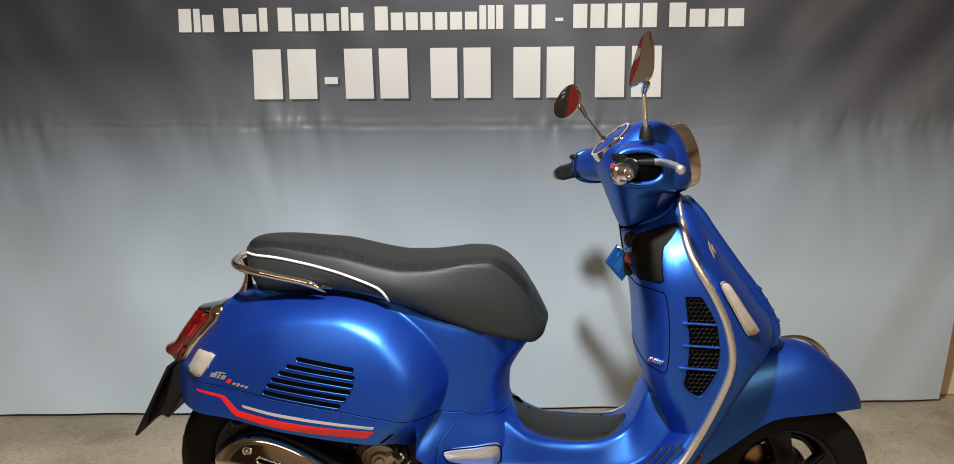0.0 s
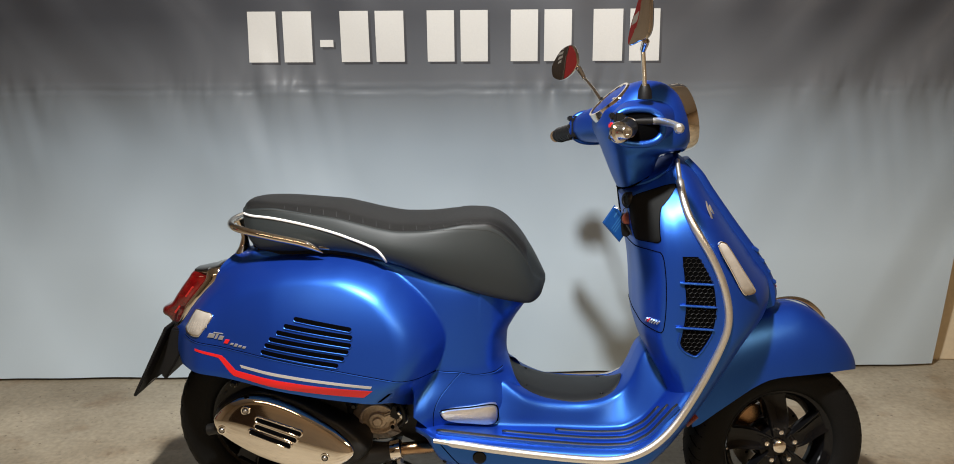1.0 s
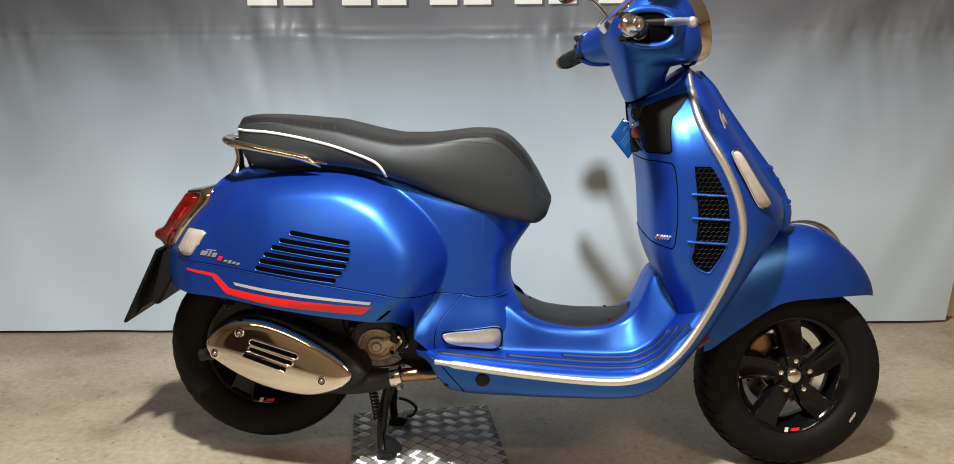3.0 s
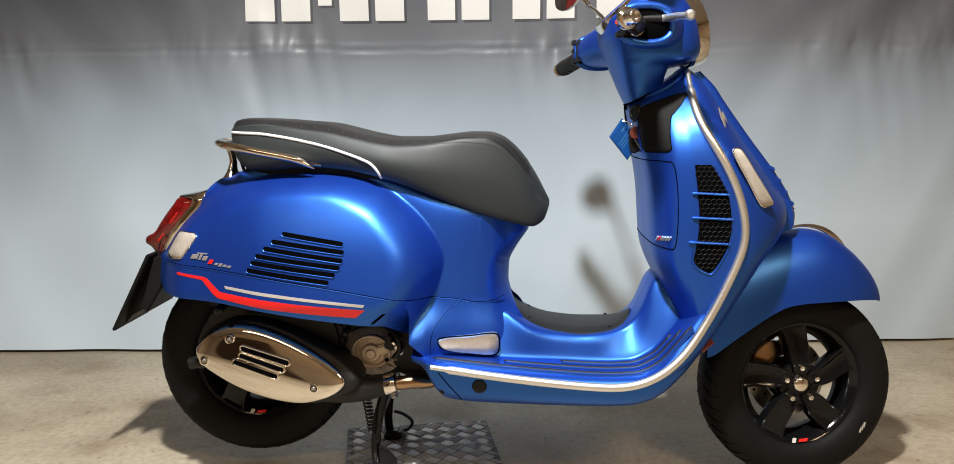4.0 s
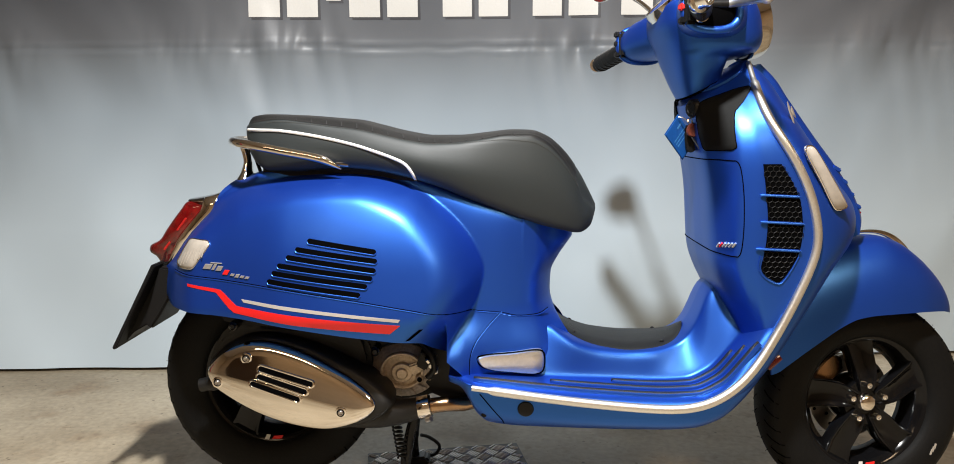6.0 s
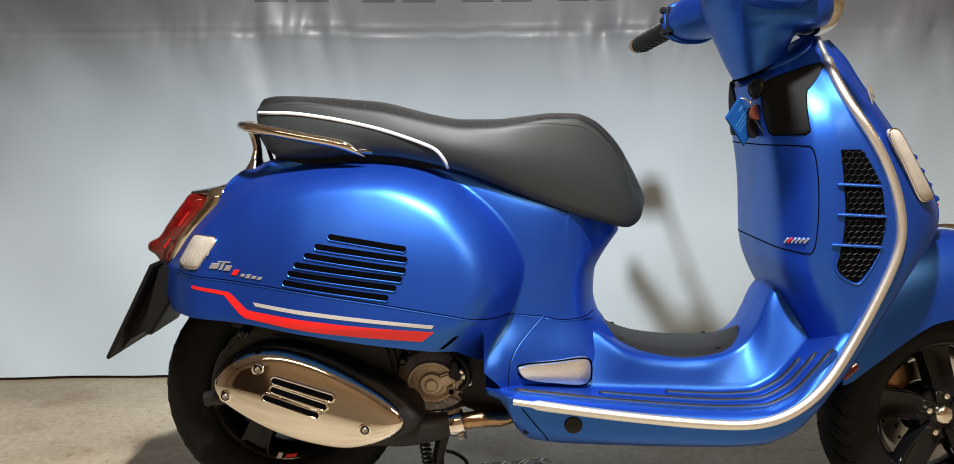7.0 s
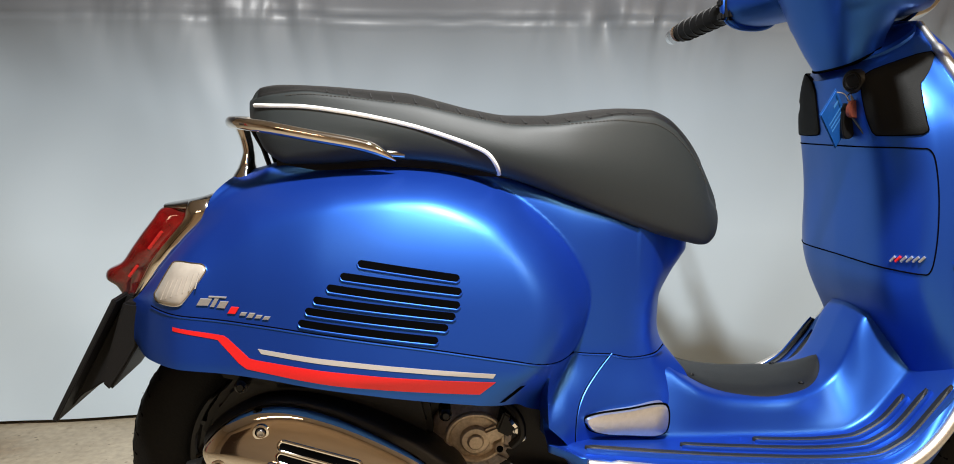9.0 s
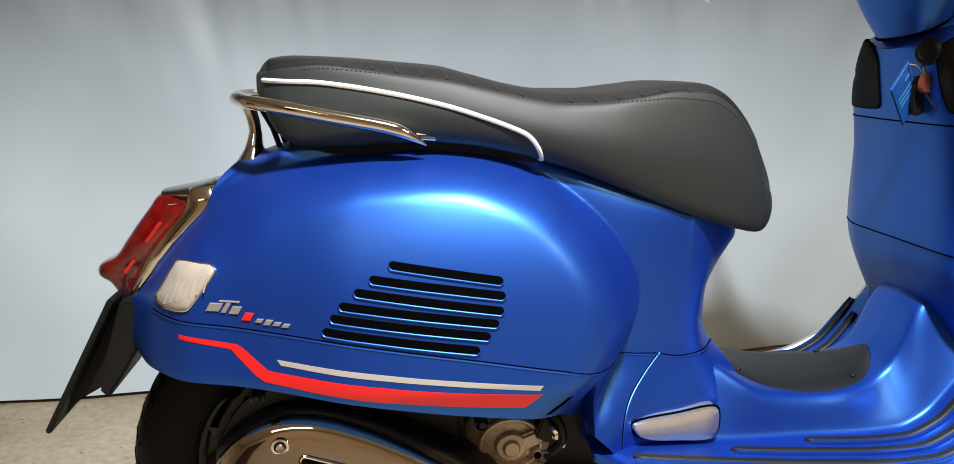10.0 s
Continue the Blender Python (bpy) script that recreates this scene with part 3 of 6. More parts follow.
part("notch", loft([[skin(x, z, o) for x, z in notch] for o in (-0.003, 0.0006)]), PIT, body, "dark notch", smooth=0)


# ---- seat ----
SEAT_TOP = curve((-0.034, 0.872), (-0.02, 0.889), (0.017, 0.894), (0.078, 0.892), (0.170, 0.885), (0.215, 0.881), (0.261, 0.870), (0.321, 0.855), (0.382, 0.846), (0.442, 0.846), (0.503, 0.852), (0.563, 0.858), (0.604, 0.857), (0.636, 0.846), (0.671, 0.818), (0.712, 0.764), (0.738, 0.716), (0.750, 0.692))
SEAT_LOW = curve((-0.034, 0.842), (-0.005, 0.79), (0.03, 0.772), (0.082, 0.772), (0.191, 0.780), (0.255, 0.776), (0.312, 0.766), (0.383, 0.747), (0.454, 0.720), (0.525, 0.691), (0.596, 0.664), (0.667, 0.643), (0.708, 0.634), (0.734, 0.646), (0.750, 0.680))
SEAT_W = curve((-0.036, 0.03), (-0.02, 0.065), (0.01, 0.092), (0.1, 0.118), (0.2, 0.135), (0.3, 0.149), (0.36, 0.155), (0.45, 0.157), (0.55, 0.143), (0.65, 0.115), (0.70, 0.090), (0.735, 0.055), (0.747, 0.025), (0.750, 0.012))
SEAT_EDGE = curve((-0.034, 0.868), (0.0, 0.877), (0.057, 0.883), (0.113, 0.877), (0.171, 0.869), (0.228, 0.862), (0.285, 0.850), (0.342, 0.838), (0.388, 0.832), (0.43, 0.833), (0.491, 0.840), (0.552, 0.849), (0.596, 0.849), (0.628, 0.837), (0.662, 0.805), (0.698, 0.752), (0.718, 0.705), (0.742, 0.686))


def seat_ring(x):
    zt, zl, w, ze = SEAT_TOP(x), SEAT_LOW(x), SEAT_W(x), SEAT_EDGE(x)
    ze = min(max(ze, zl + 0.25 * (zt - zl)), zt - 0.002)
    pts = [(0, zt), (0.35 * w, zt - 0.03 * (zt - ze)), (0.62 * w, zt - 0.25 * (zt - ze)), (0.80 * w, ze + 0.12 * (zt - ze)), (0.87 * w, ze), (0.94 * w, ze - 0.18 * (ze - zl)), (1.0 * w, ze - 0.5 * (ze - zl)),
           (0.97 * w, zl + 0.22 * (ze - zl)), (0.90 * w, zl + 0.04 * (ze - zl)), (0.8 * w, zl), (0.4 * w, zl + 0.002), (0, zl + 0.002)]
    return crom([(x, -y, z) for y, z in pts], 40)


def seat_mesh():
    xs = [-0.036 + 0.786 * (0.5 - 0.5 * math.cos(a)) for a in np.linspace(0.05, math.pi - 0.04, 110)]
    rings = []
    for x in xs:
        r = seat_ring(x)
        rings.append([tuple(p) for p in r] + [(p[0], -p[1], p[2]) for p in r[-2:0:-1]])
    return loft(rings)


seat = part("seat", seat_mesh(), VINYL, scooter, "long black vinyl seat with white piping", smooth=70)


def seat_y(x, z):
    r = seat_ring(x)[9:33][::-1]
    return float(np.interp(z, r[:, 2], r[:, 1]))


def seat_line(pts, r, mat, name, off=0.0, n=70, label=""):
    c = crom(pts, n)
    for s in (1, -1):
        part(name, tube([(x, s * (seat_y(x, z) - off), z) for x, z in c], r, 8), mat, seat, label)


PIPING = [(-0.022, 0.862), (0.012, 0.861), (0.055, 0.860), (0.112, 0.853), (0.169, 0.843), (0.226, 0.830), (0.269, 0.817), (0.311, 0.802), (0.333, 0.791), (0.347, 0.774), (0.357, 0.750)]
seat_line(PIPING, 0.0032, WHITE, "piping", 0.001, label="white piping")
# darker ribbed panel along the top
rings = []
for x in np.linspace(-0.018, 0.70, 96):
    r = seat_ring(x)[:14]
    up = [(p[0], p[1], p[2] + 0.0016) for p in r[:13]] + [(r[13][0], r[13][1] - 0.0002, r[13][2])]
    low = [(p[0], p[1] * 0.98, p[2] - 0.003) for p in r[::-1]]
    one = up + low
    rings.append([(p[0], -p[1], p[2]) for p in up[:0:-1]] + up + low[:-1] + [(p[0], -p[1], p[2]) for p in low[::-1]])
part("top_panel", loft(rings), VINYLSIDE, seat, "dark ribbed top panel", smooth=60)

for k in range(15):
    x = 0.095 + 0.0335 * k
    for sg in (1, -1):
        c = []
        for q in np.linspace(0, 1, 7):
            xx = x - 0.004 * q
            r = seat_ring(xx)
            f = 13 - 3.2 * q
            p = r[int(f)] + (r[int(f) + 1] - r[int(f)]) * (f % 1)
            c.append((xx, sg * p[1], p[2] + 0.0015))
        part("pleat", tube(c, 0.0013, 6), PLEAT, seat, "pressed pleat")
bm = bmesh.new()
for x in np.arange(0.03, 0.705, 0.0062):
    for sg in (1, -1):
        a, b = seat_ring(x)[14], seat_ring(x + 0.0036)[14]
        tube([(a[0], sg * (a[1] - 0.0006), a[2]), (b[0], sg * (b[1] - 0.0006), b[2])], 0.0008, 4, bm=bm)
tagged(part("stitching", bm, STITCH, seat, "fine grey stitching"), kind="stuff")

# base pan under the cushion
rings = []
for x in np.linspace(0.01, 0.47, 30):
    w, z = SEAT_W(x) * 0.76, SEAT_LOW(x)
    rings.append([(x, -w, z + 0.006), (x, -w, z - 0.012), (x, w, z - 0.012), (x, w, z + 0.006)])
part("seat_pan", loft(rings), BLACK, seat)

# ---- grab rail ----
rail_pts = [(0.197, -0.138, 0.779), (0.184, -0.139, 0.787), (0.165, -0.139, 0.797), (0.145, -0.137, 0.803), (0.070, -0.132, 0.817), (0.005, -0.122, 0.829), (-0.035, -0.100, 0.834), (-0.056, -0.066, 0.836), (-0.066, 0.0, 0.837)]
rail_pts = rail_pts + [(x, -y, z) for x, y, z in rail_pts[::-1][1:]]
rail = part("grab_rail", tube(crom(rail_pts, 90), [0.0095 * smooth01(0.22 + min(i, 89 - i) / 12) for i in range(90)], 14), CHROME, scooter, "chrome grab rail")
for s in (1, -1):
    part("rail_end", tube(crom([(0.184, -0.124 * s, 0.790), (0.210, -0.122 * s, 0.788)], 4), 0.0055, 10), DARKCHROME, rail)
    part("rail_strut", tube([(-0.034, -0.030 * s, 0.828), (-0.016, -0.032 * s, 0.795), (-0.004, -0.034 * s, 0.758)], 0.0042, 8), GLOSSBLACK, rail)
leg = crom([(-0.056, 0, 0.834), (-0.0495, 0, 0.812), (-0.0455, 0, 0.790), (-0.048, 0, 0.768), (-0.053, 0, 0.748)], 20)
wide = np.interp(np.arange(20), (0, 5, 10, 15, 19), (0.0110, 0.0090, 0.0090, 0.0140, 0.0220))
part("rail_leg", loft([[(c[0] + w * math.cos(a), 1.5 * w * math.sin(a), c[2] + 0.25 * w * math.cos(a)) for a in np.linspace(0, 2 * math.pi, 20, endpoint=False)] for c, w in zip(leg, wide)]), CHROME, rail, "flared chrome rail leg", smooth=60)


# ---- tail lamp, plate ----
def slab_loft(front, back, widths, mat, name, parent, label="", n=24, power=2.6):
    """A rounded body between two curves in x and z, with half widths along them."""
    f, b, w = crom(front, n), crom(back, n), np.interp(np.linspace(0, 1, n), np.linspace(0, 1, len(widths)), widths)
    rings = []
    for p, q, h in zip(f, b, w):
        ring = []
        for a in np.linspace(0, 2 * math.pi, 28, endpoint=False):
            c, s = math.cos(a), math.sin(a)
            u = 0.5 + 0.5 * math.copysign(abs(c) ** (2 / power), c)
            ring.append((q[0] + (p[0] - q[0]) * u, h * math.copysign(abs(s) ** (2 / power), s), q[1] + (p[1] - q[1]) * u))
        rings.append(ring)
    return part(name, loft(rings), mat, parent, label, smooth=60)


lamp = slab_loft([(-0.172, 0.703), (-0.186, 0.697), (-0.197, 0.682), (-0.214, 0.660), (-0.232, 0.635), (-0.250, 0.611), (-0.275, 0.597), (-0.277, 0.584), (-0.262, 0.573), (-0.247, 0.545)],
                 [(-0.120, 0.705), (-0.122, 0.694), (-0.128, 0.680), (-0.142, 0.664), (-0.162, 0.640), (-0.182, 0.612), (-0.194, 0.596), (-0.204, 0.580), (-0.212, 0.566), (-0.226, 0.545)],
                 [0.030, 0.044, 0.050, 0.053, 0.054, 0.050, 0.044, 0.042, 0.038, 0.03], LENSRED, "tail_lamp", scooter, "red tail lamp in a chrome surround", n=36, power=3.2)
slab_loft([(-0.138, 0.710), (-0.142, 0.702), (-0.146, 0.685), (-0.170, 0.654), (-0.197, 0.620), (-0.212, 0.594), (-0.228, 0.563), (-0.243, 0.545)],
          [(-0.095, 0.716), (-0.090, 0.706), (-0.092, 0.690), (-0.128, 0.650), (-0.154, 0.620), (-0.180, 0.588), (-0.204, 0.560), (-0.222, 0.542)],
          [0.050, 0.061, 0.066, 0.070, 0.069, 0.063, 0.054, 0.042], CHROME, "lamp_surround", lamp, "chrome surround", n=36, power=3.6)
slab_loft([(-0.180, 0.704), (-0.150, 0.709), (-0.125, 0.714), (-0.112, 0.718)], [(-0.17, 0.692), (-0.14, 0.694), (-0.10, 0.698), (-0.075, 0.712)], [0.030, 0.046, 0.052, 0.044], DARKCHROME, "lamp_cap", lamp)

# Small bars in brighter red: glints inside the lens put in as colour.
for z0, y0 in ((0.655, -0.046), (0.645, -0.047), (0.600, -0.044)):
    part("reflector", moved(box(-0.012, 0.012, -0.0022, 0.0022, -0.0025, 0.0025, 0.001), Matrix.Translation((-0.182 - 0.75 * (0.655 - z0), y0 - 0.006, z0)) @ Matrix.Rotation(radians(-52), 4, "Y")), LENSGLINT, lamp)

plate_holder = part("plate_holder", prism([(-0.237, 0.562), (-0.205, 0.556), (-0.20, 0.50), (-0.23, 0.46), (-0.265, 0.425), (-0.318, 0.395), (-0.337, 0.373), (-0.334, 0.385)], -0.045, 0.045, 0.006), BLACK, scooter, "black rear plate holder")
part("number_plate", moved(box(-0.004, 0.004, -0.092, 0.092, -0.11, 0.11, 0.002), Matrix.Translation((-0.292, 0, 0.466)) @ Matrix.Rotation(radians(28), 4, "Y")), BLACK, plate_holder, "dark back of the number plate")
part("plate_fin", prism([(-0.234, 0.556), (-0.21, 0.552), (-0.205, 0.50), (-0.235, 0.45), (-0.262, 0.41), (-0.275, 0.425), (-0.268, 0.45)], -0.075, 0.075, 0.004), BLACK, plate_holder)

# rear indicators
IND = [(-0.166, 0.580), (-0.160, 0.590), (-0.142, 0.620), (-0.136, 0.628), (-0.126, 0.631), (-0.100, 0.631), (-0.084, 0.630), (-0.079, 0.624), (-0.083, 0.616), (-0.110, 0.580), (-0.117, 0.573), (-0.128, 0.571), (-0.150, 0.571), (-0.162, 0.573)]
for s in (1, -1):
    poly = crom(IND, 56, True)
    rings = []
    for k, off in ((1.0, -0.004), (1.0, 0.002), (0.93, 0.0045), (0.75, 0.0062), (0.4, 0.007)):
        c = poly.mean(axis=0)
        rings.append([(x, s * y, z) for x, y, z in (skin(*(c + (p - c) * k), off) for p in poly)])
    ind = part("rear_indicator", loft(rings), LENSCLEAR, scooter, "clear rear turn lamp lens", smooth=60)
    part("bezel", tube([(x, s * y, z) for x, y, z in (skin(p, q, 0.0012) for p, q in poly)], 0.0016, 6, closed=True), POLISHED, ind)
    for k in range(7):
        a, b = np.array([-0.150 + 0.0095 * k, 0.577 + 0.0035 * k]), np.array([-0.138 + 0.0085 * k, 0.604 + 0.0028 * k])
        part("lens_rib", tube([(x, s * y, z) for x, y, z in (skin(*(a + (b - a) * u), 0.0062) for u in np.linspace(0, 1, 6))], 0.0011, 5), LENSCLEAR, ind)

# ---- floorboard and tunnel ----
def eased(pts, w):
    """The same curve with its small kinks smoothed out, both ends kept."""
    p = np.array(pts, float)
    out = p.copy()
    for i in range(len(p)):
        h = min(w, i, len(p) - 1 - i)
        out[i] = p[i - h:i + h + 1].mean(axis=0)
    return out


TRIM = [(1.066, -0.058, 1.000), (1.064, -0.100, 0.966), (1.066, -0.149, 0.919), (1.077, -0.184, 0.875), (1.110, -0.203, 0.822), (1.146, -0.208, 0.755), (1.165, -0.210, 0.701), (1.175, -0.210, 0.647), (1.170, -0.211, 0.605), (1.150, -0.212, 0.550),
        (1.118, -0.216, 0.480), (1.078, -0.225, 0.411), (1.036, -0.240, 0.358), (0.981, -0.250, 0.317), (0.927, -0.251, 0.2985), (0.873, -0.251, 0.2955), (0.736, -0.251, 0.3055), (0.599, -0.250, 0.321), (0.475, -0.248, 0.338)]
F_EDGE = curve((0.42, 0.345), (0.475, 0.338), (0.599, 0.321), (0.736, 0.3055), (0.873, 0.296), (0.927, 0.2985), (0.981, 0.317), (1.036, 0.358), (1.078, 0.411), (1.10, 0.45))
F_BOT = curve((0.42, 0.340), (0.454, 0.320), (0.485, 0.275), (0.510, 0.257), (0.60, 0.248), (0.88, 0.242), (0.937, 0.246), (0.993, 0.266), (1.047, 0.310), (1.087, 0.356), (1.10, 0.38))
F_MAT = curve((0.42, 0.47), (0.62, 0.47), (0.650, 0.452), (0.668, 0.428), (0.705, 0.404), (0.757, 0.388), (0.831, 0.381), (0.889, 0.384), (0.925, 0.392), (0.950, 0.408), (0.968, 0.432), (0.982, 0.464), (0.995, 0.498), (1.01, 0.518), (1.04, 0.53), (1.10, 0.54))
F_FLANK = curve((0.42, 0.150), (0.48, 0.152), (0.53, 0.152), (0.58, 0.148), (0.64, 0.140), (0.70, 0.131), (0.76, 0.122), (0.82, 0.116), (0.95, 0.112), (1.10, 0.110))
F_FLAT = curve((0.42, 0.352), (0.49, 0.344), (0.60, 0.332), (0.74, 0.320), (0.88, 0.313), (0.94, 0.316), (0.99, 0.338), (1.04, 0.394), (1.08, 0.449), (1.10, 0.468))
F_EW = curve((0.42, 0.200), (0.450, 0.225), (0.475, 0.246), (0.60, 0.250), (0.98, 0.250), (1.036, 0.240), (1.078, 0.225), (1.10, 0.22))


def floor_ring(x):
    ze, zb, zf, w = F_EDGE(x), F_BOT(x) - 0.016 * smooth01((x - 0.43) / 0.06), F_FLAT(x), F_EW(x)
    zm, fl = F_MAT(x) - 0.010 - 0.020 * smooth01((0.68 - x) / 0.05), F_FLANK(x)
    nar = smooth01((x - 0.85) / 0.15)
    d = 0.011 + 0.036 * nar + 0.030 * smooth01((0.70 - x) / 0.09)
    pts = [(0, zb), (w - 0.09, zb + 0.001), (w - 0.040, zb + 0.010), (w - 0.016, zb + 0.4 * (ze - zb)), (w - 0.008, ze - 0.010), (w - 0.004, ze + 0.004), (w - 0.018, zf - 0.004), (w - 0.035, zf), (max(0.150, fl + 0.016), zf + 0.001), (fl + 0.005, zf + 0.003), (fl, zf + 0.011),
           (fl - 0.5 * d, 0.5 * (zf + 0.011) + 0.5 * (zm - 0.014)), (fl - d, zm - 0.014), (fl - d - 0.007, zm - 0.004), (fl - d - 0.020, zm + 0.001), (0.04 - 0.024 * nar, zm + 0.006), (0, zm + 0.008)]
    return crom([(x, -y, z) for y, z in pts], 60)


rings = []
for x in np.concatenate([np.linspace(0.425, 0.52, 20), np.linspace(0.53, 0.90, 26), np.linspace(0.91, 1.10, 32)]):
    r = floor_ring(x)
    rings.append([tuple(p) for p in r] + [(p[0], -p[1], p[2]) for p in r[-2:0:-1]])
floorpan = part("floorboard", loft(rings), BLUE, scooter, "satin blue floorboard with rubber strips", smooth=60)


def floor_y(x, y):
    """Height of the floorboard at x and half width y."""
    r = floor_ring(x)[26:]
    return float(np.interp(y, -r[::-1, 1], r[::-1, 2]))


def raised(line, y, half, height, mat, name, label=""):
    """A low rib with rounded ends along a line in x and z, lying on the floorboard."""
    p = np.array(line)
    tan = np.gradient(p, axis=0)
    tan /= np.linalg.norm(tan, axis=1)[:, None]
    rings = []
    for i, (q, t) in enumerate(zip(p, tan)):
        k = max(0.15, math.sin(min(1.0, min(i, len(p) - 1 - i) / 2.5) * math.pi / 2))
        prof = ((-1, -0.004), (-1, 0.55 * height), (-0.65, height), (0.65, height), (1, 0.55 * height), (1, -0.004))
        rings.append([(q[0] - t[1] * h, y + half * k * u, q[1] + t[0] * h) for u, h in prof])
    return part(name, loft(rings), mat, floorpan, label, smooth=40)


for s in (1, -1):
    part("edge_trim", tube([(x, s * y, z) for x, y, z in eased(crom(TRIM, 150), 5)], [0.0095 if 8 < i < 146 else 0.006 for i in range(150)], 12), ALU, floorpan, "brushed aluminium edge trim")
    for xs, xe, w in ((0.478, 1.066, 0.212), (0.640, 1.050, 0.177), (0.775, 1.034, 0.143)):
        line = [(x, floor_y(x, w) + 0.001) for x in np.linspace(xs, xe, 90)]
        raised(line, -s * w, 0.0068, 0.0045, MAT, "strip", "black rubber foot strip")
        raised(line, -s * (w + 0.0105), 0.0026, 0.0042, BLUE, "strip_rim")

def skirt_y(x, z):
    """Half width of the floorboard's side below its edge."""
    r = floor_ring(x)[:26]
    k = int(np.argmax(-r[:, 1]))
    return float(np.interp(z, r[:k + 1, 2], -r[:k + 1, 1]))


for s in (1, -1):
    part("skirt_seam", tube([(x, -s * (skirt_y(x, z) + 0.0002), z) for x, z in crom([(0.491, 0.322), (0.514, 0.293), (0.537, 0.262), (0.542, 0.250)], 24)], 0.0012, 6), PIT, floorpan)

# rubber mat over the tunnel
rings = []
for c in np.sin(np.linspace(-math.pi / 2, math.pi / 2, 50)):
    x = 0.799 + 0.157 * c
    w = 0.084 * max(0.0, 1 - abs(c) ** (2.4 if c > 0 else 4)) ** 0.5 + 0.001
    z = F_MAT(x) - 0.008
    rings.append([(x, -w, z - 0.012), (x, -w - 0.003, z - 0.002), (x, -w * 0.93, z + 0.004), (x, -0.6 * w, z + 0.009), (x, 0, z + 0.011), (x, 0.6 * w, z + 0.009), (x, w * 0.93, z + 0.004), (x, w + 0.003, z - 0.002), (x, w, z - 0.012)])
mat_part = part("tunnel_mat", loft(rings), MAT, floorpan, "black rubber tunnel mat", smooth=60)
for x in (0.70, 0.900):
    for s in (1, -1):
        part("stud", lathe([(0, 0.003), (0.0025, 0.003), (0.005, 0.001), (0.005, -0.004), (0, -0.004)], 10, "z", (x, s * 0.056, F_MAT(x) - 0.0015)), BLACK, mat_part)


# ---- leg shield ----
SPINE = [(1.075, 0, 1.012), (1.098, 0, 0.994), (1.124, 0, 0.966), (1.152, 0, 0.922), (1.182, 0, 0.880), (1.215, 0, 0.834), (1.246, 0, 0.797), (1.277, 0, 0.757), (1.318, 0, 0.703), (1.320, 0, 0.655), (1.28, 0, 0.60), (1.22, 0, 0.50), (1.16, 0, 0.40), (1.10, 0, 0.31), (1.04, 0, 0.262)]
edge, spine = eased(crom(TRIM[:15], 90), 4), crom(SPINE, 90)
rings = []
for i, (e, p) in enumerate(zip(edge, spine)):
    row = []
    for k in np.linspace(0, 1, 17):
        sn, cs = math.sin(k * math.pi / 2), math.cos(k * math.pi / 2)
        row.append(np.array([e[0] + (p[0] - e[0]) * (0.75 * sn + 0.25 * k), e[1] * cs, e[2] + (p[2] - e[2]) * k]))
    inner = [q + np.array([-0.012, 0.006 * (1 - k / 16), 0.0]) for k, q in enumerate(row)][::-1]
    rings.append([tuple(q) for q in row] + [tuple(q) for q in inner])
bm = loft(rings)
other = loft([[(x, -y, z) for x, y, z in r] for r in rings])
shield = part("leg_shield", joined(other, bm), BLUE, scooter, "satin blue front leg shield", smooth=60)

# spine cover with slots, on the front
sp = crom([(1.10, 0, 0.998), (1.135, 0, 0.962), (1.16, 0, 0.925), (1.225, 0, 0.836), (1.283, 0, 0.760), (1.318, 0, 0.705), (1.335, 0, 0.66), (1.334, 0, 0.628)], 40)
rings = []
for i, p in enumerate(sp):
    w = 0.030 + 0.02 * i / 39
    rings.append([(p[0] - 0.03, -w - 0.004, p[2] - 0.012), (p[0] - 0.004, -w, p[2]), (p[0] + 0.004, -w * 0.7, p[2] + 0.003), (p[0] + 0.005, 0, p[2] + 0.004), (p[0] + 0.004, w * 0.7, p[2] + 0.003), (p[0] - 0.004, w, p[2]), (p[0] - 0.03, w + 0.004, p[2] - 0.012)])
tie = part("horn_cover", loft(rings), BLUE, shield, "slotted spine cover", smooth=50)
for k in range(4):
    x, z = 1.275 + 0.0165 * k, 0.772 - 0.0275 * k
    part("slot_mark", moved(box(-0.006, 0.0095, -0.034, 0.034, -0.0025, 0.0025, 0.001), Matrix.Translation((x + 0.005, 0, z - 0.012)) @ Matrix.Rotation(radians(30), 4, "Y")), RED, tie)
    part("slot_rib", moved(box(-0.011, 0.011, -0.042, 0.042, -0.005, 0.005, 0.0025), Matrix.Translation((x, 0, z)) @ Matrix.Rotation(radians(30), 4, "Y")), BLUE, tie)

# knee panel behind the shield
K_TX = curve((0.40, 1.075), (0.479, 1.112), (0.55, 1.142), (0.605, 1.162), (0.647, 1.168), (0.701, 1.158), (0.755, 1.139), (0.822, 1.103), (0.875, 1.070), (0.919, 1.060), (0.966, 1.058), (1.0, 1.062))
K_TY = curve((0.40, 0.212), (0.55, 0.212), (0.755, 0.206), (0.822, 0.199), (0.875, 0.180), (0.919, 0.146), (0.966, 0.097), (1.0, 0.056))
K_SX = curve((0.40, 1.085), (0.46, 1.080), (0.55, 1.062), (0.62, 1.056), (0.75, 1.055), (0.83, 1.050), (0.90, 1.042), (0.95, 1.042), (1.0, 1.05))
